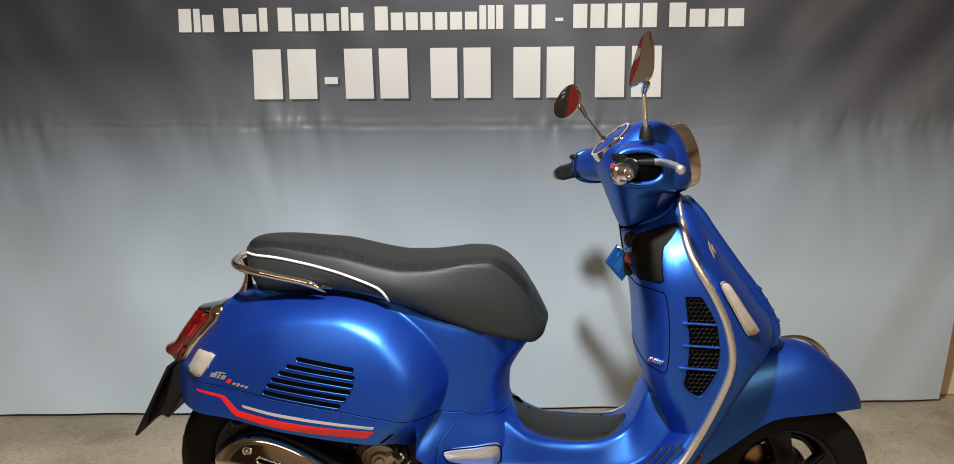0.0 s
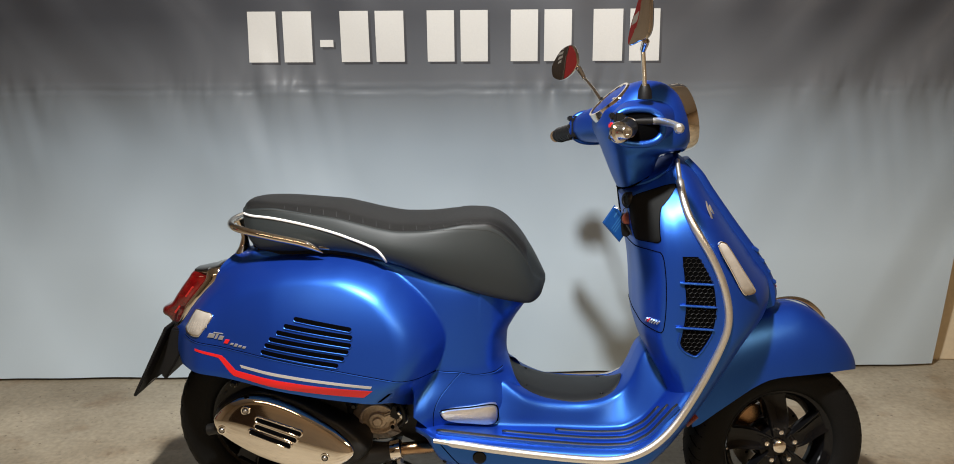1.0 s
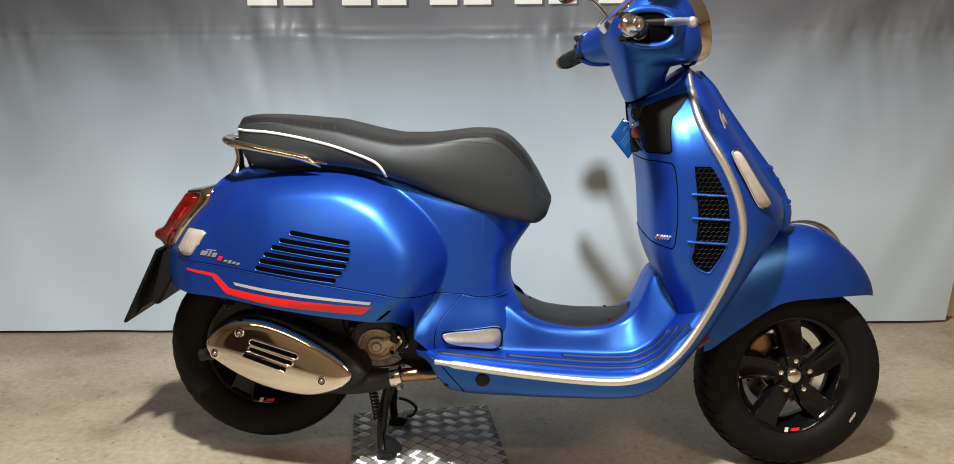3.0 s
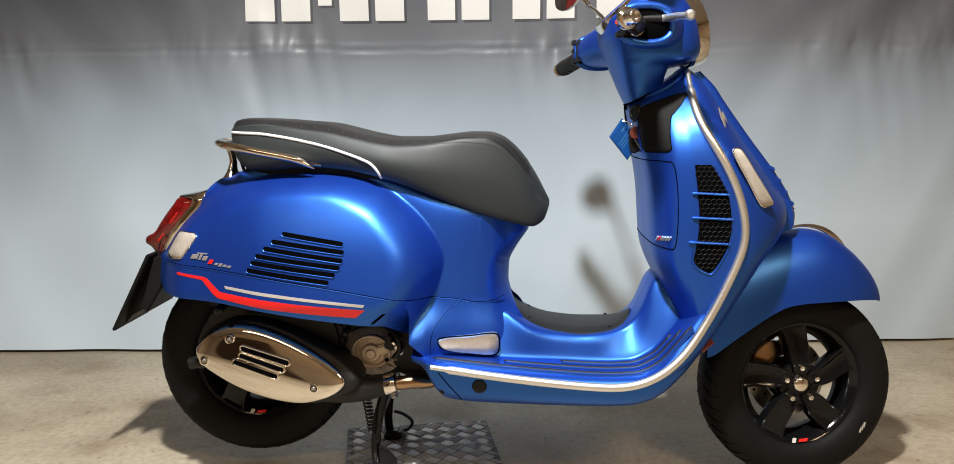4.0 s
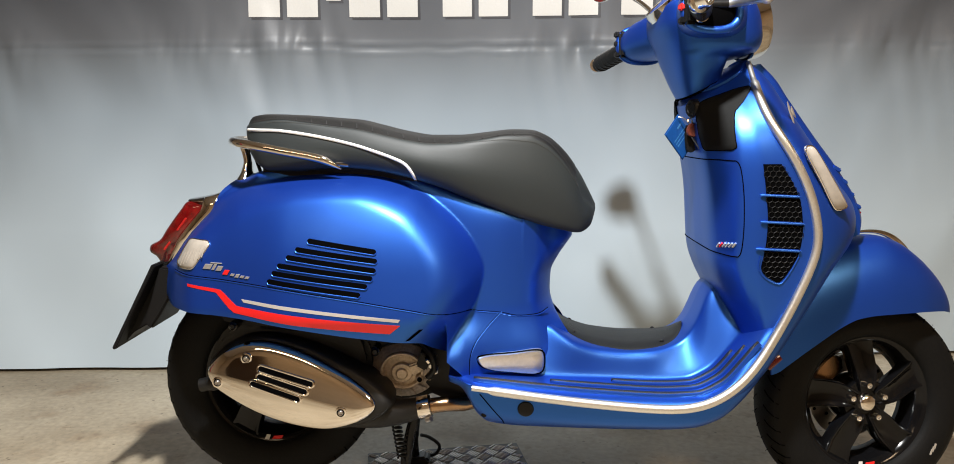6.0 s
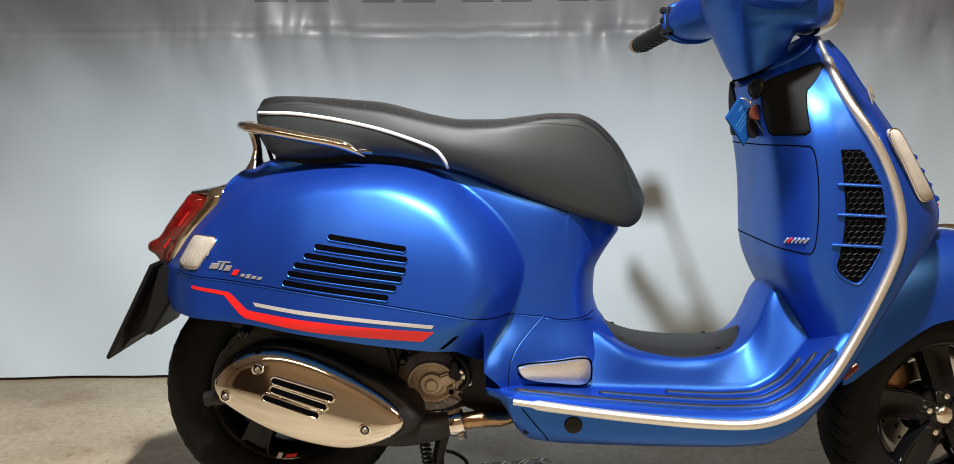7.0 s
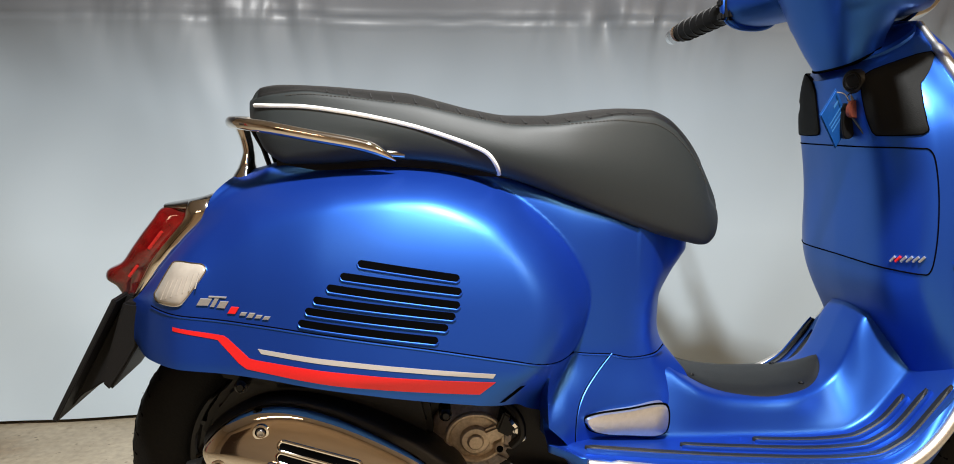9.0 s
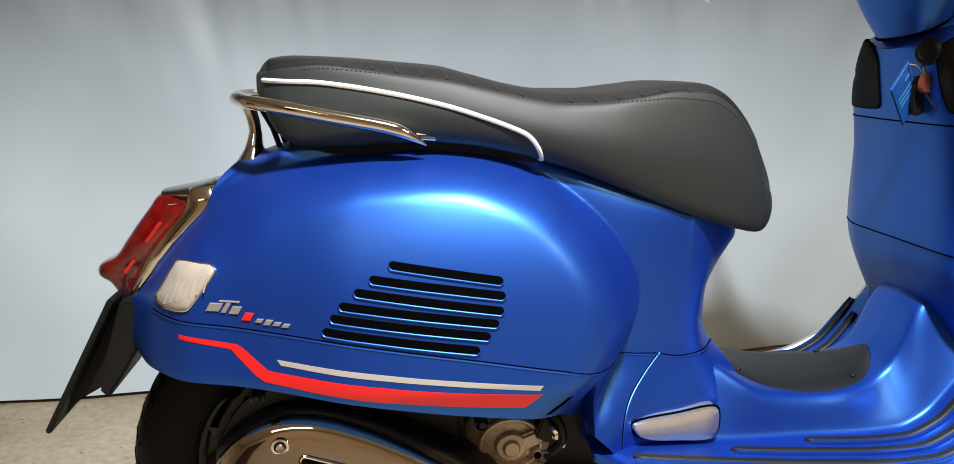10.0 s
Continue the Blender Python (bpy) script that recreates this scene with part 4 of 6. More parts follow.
K_SY = curve((0.40, 0.19), (0.46, 0.197), (0.55, 0.205), (0.66, 0.207), (0.78, 0.203), (0.83, 0.195), (0.875, 0.174), (0.919, 0.138), (0.966, 0.092), (1.0, 0.053))
K_CX = curve((0.40, 1.078), (0.46, 1.064), (0.53, 1.039), (0.58, 1.023), (0.62, 1.019), (0.72, 1.020), (0.82, 1.015), (0.88, 1.012), (0.92, 1.014), (0.966, 1.022), (1.0, 1.035))
K_CY = curve((0.40, 0.155), (0.46, 0.172), (0.55, 0.189), (0.66, 0.194), (0.78, 0.190), (0.83, 0.182), (0.88, 0.158), (0.92, 0.126), (0.966, 0.084), (1.0, 0.048))
K_PX = curve((0.40, 1.066), (0.46, 1.043), (0.53, 1.008), (0.58, 0.990), (0.62, 0.986), (0.72, 0.979), (0.82, 0.963), (0.88, 0.952), (0.92, 0.946), (0.966, 0.955), (1.0, 0.975))
K_MX = curve((0.40, 1.060), (0.46, 1.036), (0.52, 1.004), (0.58, 0.983), (0.62, 0.979), (0.72, 0.970), (0.82, 0.951), (0.88, 0.940), (0.95, 0.930), (1.0, 0.95))


def knee_ring(z, n=48):
    tx, ty, sx, sy, cx, cy = K_TX(z), K_TY(z), K_SX(z), K_SY(z), K_CX(z), K_CY(z)
    py = min(0.122, 0.66 * cy)
    pts = [(tx, ty), (0.5 * (tx + sx), 0.5 * (ty + sy)), (sx, sy), (0.5 * (sx + cx), 0.5 * (sy + cy) + 0.001), (cx, cy), (0.5 * (cx + K_PX(z)) - 0.003, 0.5 * (cy + py)), (K_PX(z), py), (K_MX(z) + 0.002, 0.4 * py), (K_MX(z), 0)]
    return crom([(x, -y, z) for x, y in pts], n)


# the panel's skin as a smoothed table over height
KZ = np.linspace(0.36, 1.04, 341)
KG = np.array([knee_ring(z, 97) for z in KZ])
kernel = np.exp(-0.5 * (np.arange(-20, 21) / 8.0) ** 2)
kernel /= kernel.sum()
for axis in (0, 1):
    padded = np.pad(KG[:, :, axis], ((20, 20), (0, 0)), "edge")
    KG[:, :, axis] = sum(kernel[k] * padded[k:k + 341] for k in range(41))
    wide = np.pad(KG[:, :, axis], ((0, 0), (20, 20)), "reflect", reflect_type="odd" if axis == 1 else "even")
    wide[:, :20] = 2 * KG[:, :1, axis] - KG[:, 20:0:-1, axis]
    KG[:, :, axis] = sum(np.exp(-0.5 * ((k - 20) / 2.0) ** 2) * wide[:, k:k + 97] for k in range(41)) / sum(np.exp(-0.5 * ((k - 20) / 2.0) ** 2) for k in range(41))


def knee_j(f, z, off=0.0):
    """Skin of the inner panel: f runs from the trim (0) to the middle (1)."""
    def at(f, z):
        i, j = min(max((z - 0.36) / 0.002, 0), 339.999), min(max(f * 96, 0), 95.999)
        a, b = int(i), int(j)
        u, v = i - a, j - b
        return (KG[a, b] * (1 - v) + KG[a, b + 1] * v) * (1 - u) + (KG[a + 1, b] * (1 - v) + KG[a + 1, b + 1] * v) * u
    n = np.cross(at(f + 0.01, z) - at(f - 0.01, z), at(f, z + 0.004) - at(f, z - 0.004))
    n = n / (np.linalg.norm(n) + 1e-12)
    if n @ np.array([-1.0, -0.4, 0.0]) < 0:
        n = -n
    return tuple(at(f, z) + off * n)


def knee_f(x, z):
    row = KG[int(min(max(round((z - 0.36) / 0.002), 0), 340))]
    xs = np.minimum.accumulate(row[:, 0]) - 1e-6 * np.arange(97)
    return float(np.interp(-x, -xs, np.arange(97))) / 96


def knee_at(x, z, off=0.001):
    return knee_j(knee_f(x, z), z, off)


tops = []
for f in np.linspace(0, 1, 72):
    z = 0.95
    for _ in range(12):
        z = 0.5 * z + 0.5 * (0.907 + 0.65 * (knee_j(f, z)[0] - 0.932))
    tops.append(z)
rings = []
for k in np.linspace(0, 1, 80):
    r = [knee_j(f, 0.40 + k * (zt - 0.40)) for f, zt in zip(np.linspace(0, 1, 72), tops)]
    rings.append(r + [(x, -y, z) for x, y, z in r[-2::-1]])
rings.append([(x + 0.004, y * 0.94, z + 0.003) for x, y, z in rings[-1]])
rings.append([(x + 0.006, y * 0.72, z + 0.016) for x, y, z in rings[-2]])
knee = part("knee_panel", loft(rings), BLUE, scooter, "satin blue inner leg panel with glovebox", smooth=60)


def knee_patch(poly, mat, name, label="", off=0.002, rows=10, parent=None, depth=0.003):
    """A panel on the inner leg panel: left and right borders as x at given z."""
    zl = curve(*sorted((z, x) for x, z in poly[0]))
    zr = curve(*sorted((z, x) for x, z in poly[1]))
    z0, z1 = min(z for _, z in poly[0]), max(z for _, z in poly[0])
    rings = []
    for z in np.linspace(z0, z1, 26):
        xs = np.linspace(zl(z), zr(z), rows)
        rings.append([knee_at(x, z, off) for x in xs] + [knee_at(x, z, -depth) for x in xs[::-1]])
    return part(name, loft(rings), mat, parent or knee, label, smooth=50)


# black honeycomb grille and its blades
GL = [(1.096, 0.552), (1.076, 0.563), (1.064, 0.580), (1.068, 0.605), (1.072, 0.640), (1.073, 0.674), (1.068, 0.728), (1.060, 0.792)]
GR = [(1.102, 0.552), (1.112, 0.563), (1.124, 0.583), (1.136, 0.608), (1.142, 0.640), (1.143, 0.66), (1.138, 0.708), (1.119, 0.755), (1.096, 0.792)]
grille = knee_patch((GL, GR), PIT, "grille", "black honeycomb radiator grille", off=0.0012, depth=0.006)
gl, gr = curve(*sorted((z, x) for x, z in GL)), curve(*sorted((z, x) for x, z in GR))
bm = bmesh.new()
R = 0.0068
for row in range(26):
    for col in range(12):
        cx, cz = 1.05 + col * R * math.sqrt(3) + (row % 2) * R * math.sqrt(3) / 2, 0.558 + row * R * 1.5
        if not 0.558 < cz < 0.79 or not gl(cz) + 0.003 < cx < gr(cz) - 0.003:
            continue
        hexa = [(cx + R * 0.97 * math.cos(radians(60 * k + 30)), cz + R * 0.97 * math.sin(radians(60 * k + 30))) for k in range(6)]
        tube([knee_at(x, z, 0.0018) for x, z in hexa], 0.0008, 4, closed=True, bm=bm)
tagged(part("honeycomb", bm, BLACK, grille), kind="stuff")
for z0, xl in ((0.7285, 1.056), (0.6745, 1.058), (0.6195, 1.052)):
    xs = np.linspace(xl, gr(z0) + 0.002, 14)
    p = [knee_at(x, z0 + 0.002 - 0.004 * (x - xl) / 0.08, 0.004) for x in xs]
    part("blade", tube(p, [0.0012] + [0.0030] * 12 + [0.002], 8), BLUE, grille)

part("grille_lip", tube([knee_at(x, z, 0.0008) for x, z in crom([(1.062, 0.606), (1.060, 0.580), (1.072, 0.562), (1.096, 0.549), (1.104, 0.549), (1.114, 0.560), (1.126, 0.581), (1.138, 0.606)], 40)], 0.0019, 8), BLUE, grille)

# glovebox door seam, black upper panel, badges
edge_f = knee_f(1.027, 0.72)
half = [(1.0, 0.7975), (0.8, 0.7975), (edge_f + 0.06, 0.7975), (edge_f + 0.022, 0.796), (edge_f + 0.004, 0.786), (edge_f, 0.765), (edge_f, 0.70), (edge_f + 0.006, 0.64), (edge_f + 0.016, 0.614), (edge_f + 0.035, 0.603), (edge_f + 0.07, 0.601), (0.5 + 0.5 * edge_f, 0.602), (1.0, 0.604)]
near = [knee_j(f, z, 0.0003) for f, z in crom(half, 90)]
part("glovebox_seam", tube(near + [(x, -y, z) for x, y, z in near[-2:0:-1]], 0.0012, 6, closed=True), PIT, knee)
# black panels on both sides of the lock column, outlines as half width and height
UPPER = [(0.105, 0.933), (0.097, 0.921), (0.0935, 0.908), (0.099, 0.882), (0.108, 0.845), (0.117, 0.822), (0.124, 0.8165), (0.150, 0.817), (0.176, 0.819), (0.181, 0.825), (0.172, 0.850), (0.160, 0.875), (0.145, 0.900), (0.134, 0.914), (0.126, 0.930), (0.120, 0.943), (0.112, 0.950)]
FAR_UPPER = [(0.054, 0.921), (0.034, 0.908), (0.0265, 0.890), (0.0265, 0.850), (0.0265, 0.822), (0.032, 0.815), (0.070, 0.813), (0.120, 0.814), (0.172, 0.818), (0.177, 0.828), (0.165, 0.872), (0.138, 0.912), (0.095, 0.926)]


def knee_side(y, z):
    i = min(max((z - 0.36) / 0.002, 0), 339.999)
    row = KG[int(i)] * (1 - i % 1) + KG[int(i) + 1] * (i % 1)
    return float(np.interp(-y, np.maximum.accumulate(row[:, 1]) + 1e-7 * np.arange(97), np.arange(97))) / 96


for outline, sg in ((UPPER, 1), (FAR_UPPER, -1)):
    c = []
    for a, b in zip(outline, outline[1:] + outline[:1]):
        c += [(a[0] + (b[0] - a[0]) * q, a[1] + (b[1] - a[1]) * q) for q in (0.12, 0.5, 0.88)]
    c = crom(c, 110, True)
    fz = np.array([(knee_side(y, z), z) for y, z in c])
    mid = fz.mean(axis=0)
    rings = [[(x, sg * y, z) for x, y, z in (knee_j(*(mid + (p - mid) * k), off) for p in fz)] for k, off in ((1.0, -0.004), (1.0, 0.0012), (0.965, 0.003), (0.8, 0.003), (0.6, 0.003), (0.4, 0.003), (0.2, 0.003))]
    pocket = part("upper_panel", loft(rings), PANELBLACK, knee, "black plastic panel beside the ignition lock", smooth=50)
    part("panel_gap", tube(rings[1], 0.0012, 6, closed=True), PIT, pocket)
for s in (1, -1):
    ledge = crom([(0.960, -0.058, 0.938), (0.980, -0.072, 0.945), (1.010, -0.083, 0.960), (1.040, -0.080, 0.980), (1.052, -0.070, 0.990)], 20)
    part("ledge", loft([[(x + dx, s * (y + dy), z + dz) for dx, dy, dz in ((-0.003, -0.005, -0.006), (-0.002, -0.006, 0.001), (0.0, 0.002, 0.007), (0.004, 0.012, 0.006), (0.004, 0.012, -0.006))] for x, y, z in ledge]), BLUE, knee, "bevelled ledge under the handlebar housing", smooth=30)
lock_m = Matrix.Translation((0.9415, -0.0835, 0.904)) @ Matrix.Rotation(radians(205), 4, "Z")
lock = part("ignition_lock", moved(lathe([(0, 0.0005), (0.010, 0.0005), (0.0112, 0.003), (0.0165, 0.0025), (0.0195, -0.001), (0.0205, -0.014), (0, -0.014)], 28, "x"), lock_m), BLACK, knee, "round black ignition lock")
part("lock_ring", moved(lathe([(0.0125, 0.0018), (0.0132, 0.0032), (0.0145, 0.0032), (0.0152, 0.0018), (0.0125, 0.0018)], 28, "x"), lock_m), GLOSSBLACK, knee)

for s in (1, -1):
    poly = [(1.1395, 0.821), (1.1405, 0.8265), (1.146, 0.829), (1.154, 0.827), (1.163, 0.817), (1.198, 0.765), (1.235, 0.711), (1.2375, 0.705), (1.233, 0.701), (1.216, 0.699), (1.209, 0.702), (1.175, 0.757)]
    poly = crom(poly, 44, True)
    c = poly.mean(axis=0)
    rings = []
    for k, off in ((1.0, 0.010), (1.0, -0.001), (0.94, -0.004), (0.7, -0.006), (0.3, -0.007)):
        rings.append([(x, s * (-0.208 + 0.25 * (x - 1.142) + off - 0.008 * math.sin(math.pi * min(max((x - 1.13) / 0.12, 0), 1))), z) for x, z in (c + (p - c) * k for p in poly)])
    ind = part("front_indicator", loft(rings), LENSCLEAR, scooter, "clear front turn lamp lens", smooth=60)
    part("bezel", tube(rings[1], 0.0016, 6, closed=True), CHROME, ind)

# ---- passenger footrest, floor details ----
for s in (1, -1):
    poly = crom([(0.486, 0.379), (0.50, 0.384), (0.56, 0.387), (0.612, 0.390), (0.624, 0.386), (0.628, 0.365), (0.624, 0.345), (0.612, 0.340), (0.56, 0.346), (0.517, 0.353), (0.495, 0.362)], 40, True)
    c = poly.mean(axis=0)
    rings = [[(x, -s * (0.182 - 0.19 * (x - 0.49) + off), z) for x, z in (c + (p - c) * k for p in poly)] for k, off in ((1, -0.03), (1, -0.001), (0.96, 0.0025), (0.6, 0.0035), (0.2, 0.0036))]
    peg = part("passenger_footrest", loft(rings), SATINALU, scooter, "folding polished aluminium passenger footrest", smooth=50)
    part("recess", tube([(x, -s * (0.180 - 0.19 * (x - 0.49) - 0.003), z) for x, z in (c + (p - c) * 1.035 for p in poly)], 0.0019, 6, closed=True), PIT, peg)
part("side_reflector", tube(crom([(1.086, -0.203, 0.372), (1.100, -0.201, 0.385), (1.112, -0.197, 0.394)], 8), 0.0110, 10, flat=0.5), LENSRED, floorpan, "small red side reflector")
part("cap", lathe([(0, -0.004), (0.015, -0.004), (0.017, 0.0), (0.017, 0.01), (0, 0.01)], 24, "y", (0.586, -max(skirt_y(0.586, 0.275), skirt_y(0.586, 0.306)) + 0.001, 0.291)), BLACK, floorpan, "round black rubber cap")
for x, y, z in ((0.454, -0.194, 0.350), (0.500, 0.002 - skirt_y(0.500, 0.272), 0.272)):
    part("screw", lathe([(0, -0.004), (0.004, -0.004), (0.0062, -0.001), (0.0062, 0.006), (0, 0.006)], 12, "y", (x, y, z)), BLACK, floorpan)

# ---- front fork group, turned a little to its left ----
STEER = Matrix.Translation((1.0, 0, 1.0)) @ Matrix.Rotation(radians(11), 4, Vector((-0.454, 0, 0.891))) @ Matrix.Translation((-1.0, 0, -1.0))
fork = part("fork", tube([(1.36, 0.075, 0.25), (1.30, 0.07, 0.38), (1.25, 0.03, 0.50), (1.20, 0, 0.60)], 0.024, 12), BLACK, scooter, "black front fork arm")
fork.matrix_basis = STEER
FT = curve((1.10, 0.52), (1.20, 0.575), (1.30, 0.606), (1.345, 0.613), (1.389, 0.617), (1.434, 0.606), (1.481, 0.576), (1.528, 0.533), (1.561, 0.489), (1.580, 0.448), (1.588, 0.432))
FL = curve((1.10, 0.322), (1.115, 0.327), (1.13, 0.338), (1.167, 0.366), (1.22, 0.401), (1.257, 0.423), (1.295, 0.439), (1.34, 0.4455), (1.402, 0.4475), (1.46, 0.448), (1.53, 0.444), (1.588, 0.431))
FW = curve((1.10, 0.100), (1.20, 0.112), (1.35, 0.112), (1.45, 0.103), (1.52, 0.080), (1.56, 0.055), (1.58, 0.028), (1.588, 0.008))
rings = []
for x in np.concatenate([np.linspace(1.10, 1.5, 40), np.linspace(1.51, 1.588, 22)]):
    zt, zl, w = FT(x), FL(x), FW(x)
    out = [(x, -w * math.cos(a) ** 0.75, zl + (zt - zl) * math.sin(a) ** 0.85) for a in np.linspace(0, math.pi / 2, 20)]
    out = [(p[0], p[1] * (1 if p[1] < 0 else 0), p[2]) for p in out]
    full = out + [(p[0], -p[1], p[2]) for p in out[-2::-1]]
    inner = [(p[0], p[1] * 0.95, zl + (p[2] - zl) * 0.97 + 0.001) for p in full[::-1]]
    rings.append(full + inner)
fender = part("fender", welded(loft(rings), 1e-5), BLUE, scooter, "satin blue front mudguard", smooth=60)
fender.matrix_basis = STEER
crest = [(1.335, 0.616), (1.38, 0.624), (1.42, 0.621), (1.452, 0.608), (1.482, 0.584), (1.502, 0.564)]
c = crom([(x, 0, z) for x, z in crest], 30)
part("crest", tube(c, [0.003 + 0.007 * math.sin(math.pi * (i / 29) ** 2.2) for i in range(30)], 10, flat=0.7), CHROME, fender, "chrome crest on the mudguard")


# ---- wheels ----
def wheel(name, centre, radius, width, label, m=None, front=True):
    cx, cy, cz = centre
    w = width / 2
    R = radius
    rim_r = 0.152
    tw = part(name, lathe([(rim_r + 0.006, -0.80 * w), (rim_r + 0.007, -0.72 * w), (rim_r - 0.004, -0.66 * w), (rim_r - 0.010, -0.55 * w), (rim_r - 0.028, -0.2 * w), (rim_r - 0.028, 0.4 * w), (rim_r, 0.74 * w), (rim_r + 0.006, 0.8 * w), (rim_r - 0.004, 0.3 * w), (rim_r - 0.004, -0.4 * w), (rim_r + 0.006, -0.80 * w)], 72), GLOSSBLACK, scooter, label, smooth=50)
    tw.matrix_basis = (m or Matrix()) @ Matrix.Translation(centre)
    rim = tw
    prof = [(rim_r, -0.72 * w), (rim_r + 0.008, -0.86 * w), (rim_r + 0.022, -0.97 * w), (R - 0.045, -1.0 * w), (R - 0.024, -0.94 * w), (R - 0.010, -0.78 * w), (R - 0.003, -0.5 * w), (R, 0),
            (R - 0.003, 0.5 * w), (R - 0.010, 0.78 * w), (R - 0.024, 0.94 * w), (R - 0.045, 1.0 * w), (rim_r + 0.022, 0.97 * w), (rim_r + 0.008, 0.86 * w), (rim_r, 0.72 * w), (rim_r - 0.004, 0)]
    prof.append(prof[0])
    tyre = part("tyre", lathe(prof, 96), RUBBER, tw, "black road tyre with whisker-like mould nibs", smooth=50)
    bm = bmesh.new()
    for k in range(44):
        a = 2 * math.pi * k / 44
        for s in (1, -1):
            pts = []
            for u in np.linspace(0, 1, 6):
                aa = a + (0.10 * u + (0.07 if s > 0 else 0))
                yy = s * w * (0.25 + 0.62 * u)
                rr = np.interp(abs(yy) / w, [0, 0.5, 0.78, 0.94], [R, R - 0.003, R - 0.010, R - 0.024]) + 0.0004
                pts.append((rr * math.cos(aa), yy, rr * math.sin(aa)))
            tube(pts, 0.0017, 4, bm=bm, flat=0.35)
    tagged(part("tread_groove", bm, PIT, tyre), kind="stuff")
    bm = bmesh.new()
    for k in range(60):
        a = 2 * math.pi * (k + 0.3 * math.sin(7 * k)) / 60
        y0 = (-0.7, 0.7, -0.35, 0.45)[k % 4] * w
        r0 = R - (0.010 if abs(y0) > 0.6 * w else 0.003)
        ln = 0.004 + 0.003 * abs(math.sin(3 * k))
        tube([(r0 * math.cos(a), y0, r0 * math.sin(a)), ((r0 + ln) * math.cos(a + 0.008), y0, (r0 + ln) * math.sin(a + 0.008))], [0.0006, 0.0003], 4, bm=bm)
    tagged(part("mould_nibs", bm, RUBBER, tyre), kind="stuff")
    yf = -0.62 * w
    for k in range(5):
        a0 = math.pi / 2 + 2 * math.pi * k / 5
        rings = []
        for r, hw, yy, tt in ((0.026, 0.018, yf - 0.004, 0.03), (0.046, 0.024, yf - 0.007, 0.03), (0.064, 0.028, yf - 0.006, 0.03), (0.084, 0.0305, yf - 0.002, 0.028), (0.110, 0.032, yf + 0.003, 0.026), (0.134, 0.035, yf + 0.002, 0.03), (0.150, 0.044, yf - 0.001, 0.04)):
            sweep = a0 + 0.15 * (r / 0.15) ** 2
            ex, ez = math.cos(sweep), math.sin(sweep)
            tx, tz = -ez, ex
            ring = []
            for u, v in ((-1, 1), (-0.97, 0.18), (-0.86, 0.0), (-0.72, 0.02), (-0.58, 0.16), (0.0, 0.20), (0.58, 0.16), (0.72, 0.02), (0.86, 0.0), (0.97, 0.18), (1, 1)):
                ring.append((r * ex + hw * u * tx, yy + tt * v, r * ez + hw * u * tz))
            rings.append(ring)
        part("spoke", loft(rings), GLOSSBLACK, rim, smooth=40)
        part("wheel_bolt", lathe([(0, yf - 0.011), (0.0035, yf - 0.011), (0.0038, yf - 0.014), (0.0062, yf - 0.013), (0.0072, yf - 0.008), (0.0072, yf + 0.004), (0, yf + 0.004)], 14, "y", (0.041 * math.cos(a0), 0, 0.041 * math.sin(a0))), POLISHED, rim, "steel wheel bolt")
    part("hub", lathe([(0, yf + 0.002), (0.052, yf + 0.002), (0.056, yf + 0.008), (0.056, 0.5 * w), (0, 0.5 * w)], 40), GLOSSBLACK, rim)
    part("hub_cap", lathe([(0, yf - 0.013), (0.011, yf - 0.0135), (0.0165, yf - 0.011), (0.020, yf - 0.006), (0.0205, yf + 0.003), (0, yf + 0.003)], 32), CHROME, rim, "chrome hub cap")
    if front:
        disc = part("brake_disc", lathe([(0.058, 0.45 * w), (0.100, 0.45 * w), (0.100, 0.52 * w), (0.058, 0.52 * w), (0.058, 0.45 * w)], 60), STEEL, tw, "drilled steel brake disc", smooth=40)
        for k in range(20):
            a = 2 * math.pi * k / 20
            r = 0.070 + 0.011 * (k % 3)
            part("hole", lathe([(0, 0.445 * w), (0.004, 0.445 * w), (0.004, 0.47 * w), (0, 0.47 * w)], 10, "y", (r * math.cos(a), 0, r * math.sin(a))), PIT, disc)
        cal = prism(crom([(-0.10, 0.075), (-0.06, 0.098), (-0.03, 0.095), (-0.028, 0.066), (-0.05, 0.045), (-0.09, 0.038)], 24, True), 0.2 * w, 0.8 * w, 0.004)
        part("caliper", cal, COPPER, tw, "bronze brake caliper")
    # film marks on the rim
    for a0, a1, mt in ((-1.70, -1.63, PRINT), (-1.58, -1.42, RED)):
        rings = []
        for a in np.linspace(a0, a1, 5):
            sh = 0.05 if mt == RED else 0.02
            rings.append([((rim_r - 0.004 - 0.011 * q) * math.cos(a + sh * (q - 0.5)), -0.70 * w + 0.004 * q - 0.0012, (rim_r - 0.004 - 0.011 * q) * math.sin(a + sh * (q - 0.5))) for q in ((0, 0.5, 1) if mt == PRINT else (0.2, 0.5, 0.8))])
        part("rim_mark", loft(rings, False, False), mt, rim, "printed mark on the rim", smooth=0)
    return tw


front_wheel = wheel("front_wheel", (1.3625, -0.008, 0.2350), 0.240, 0.12, "black five-spoke front wheel", STEER)
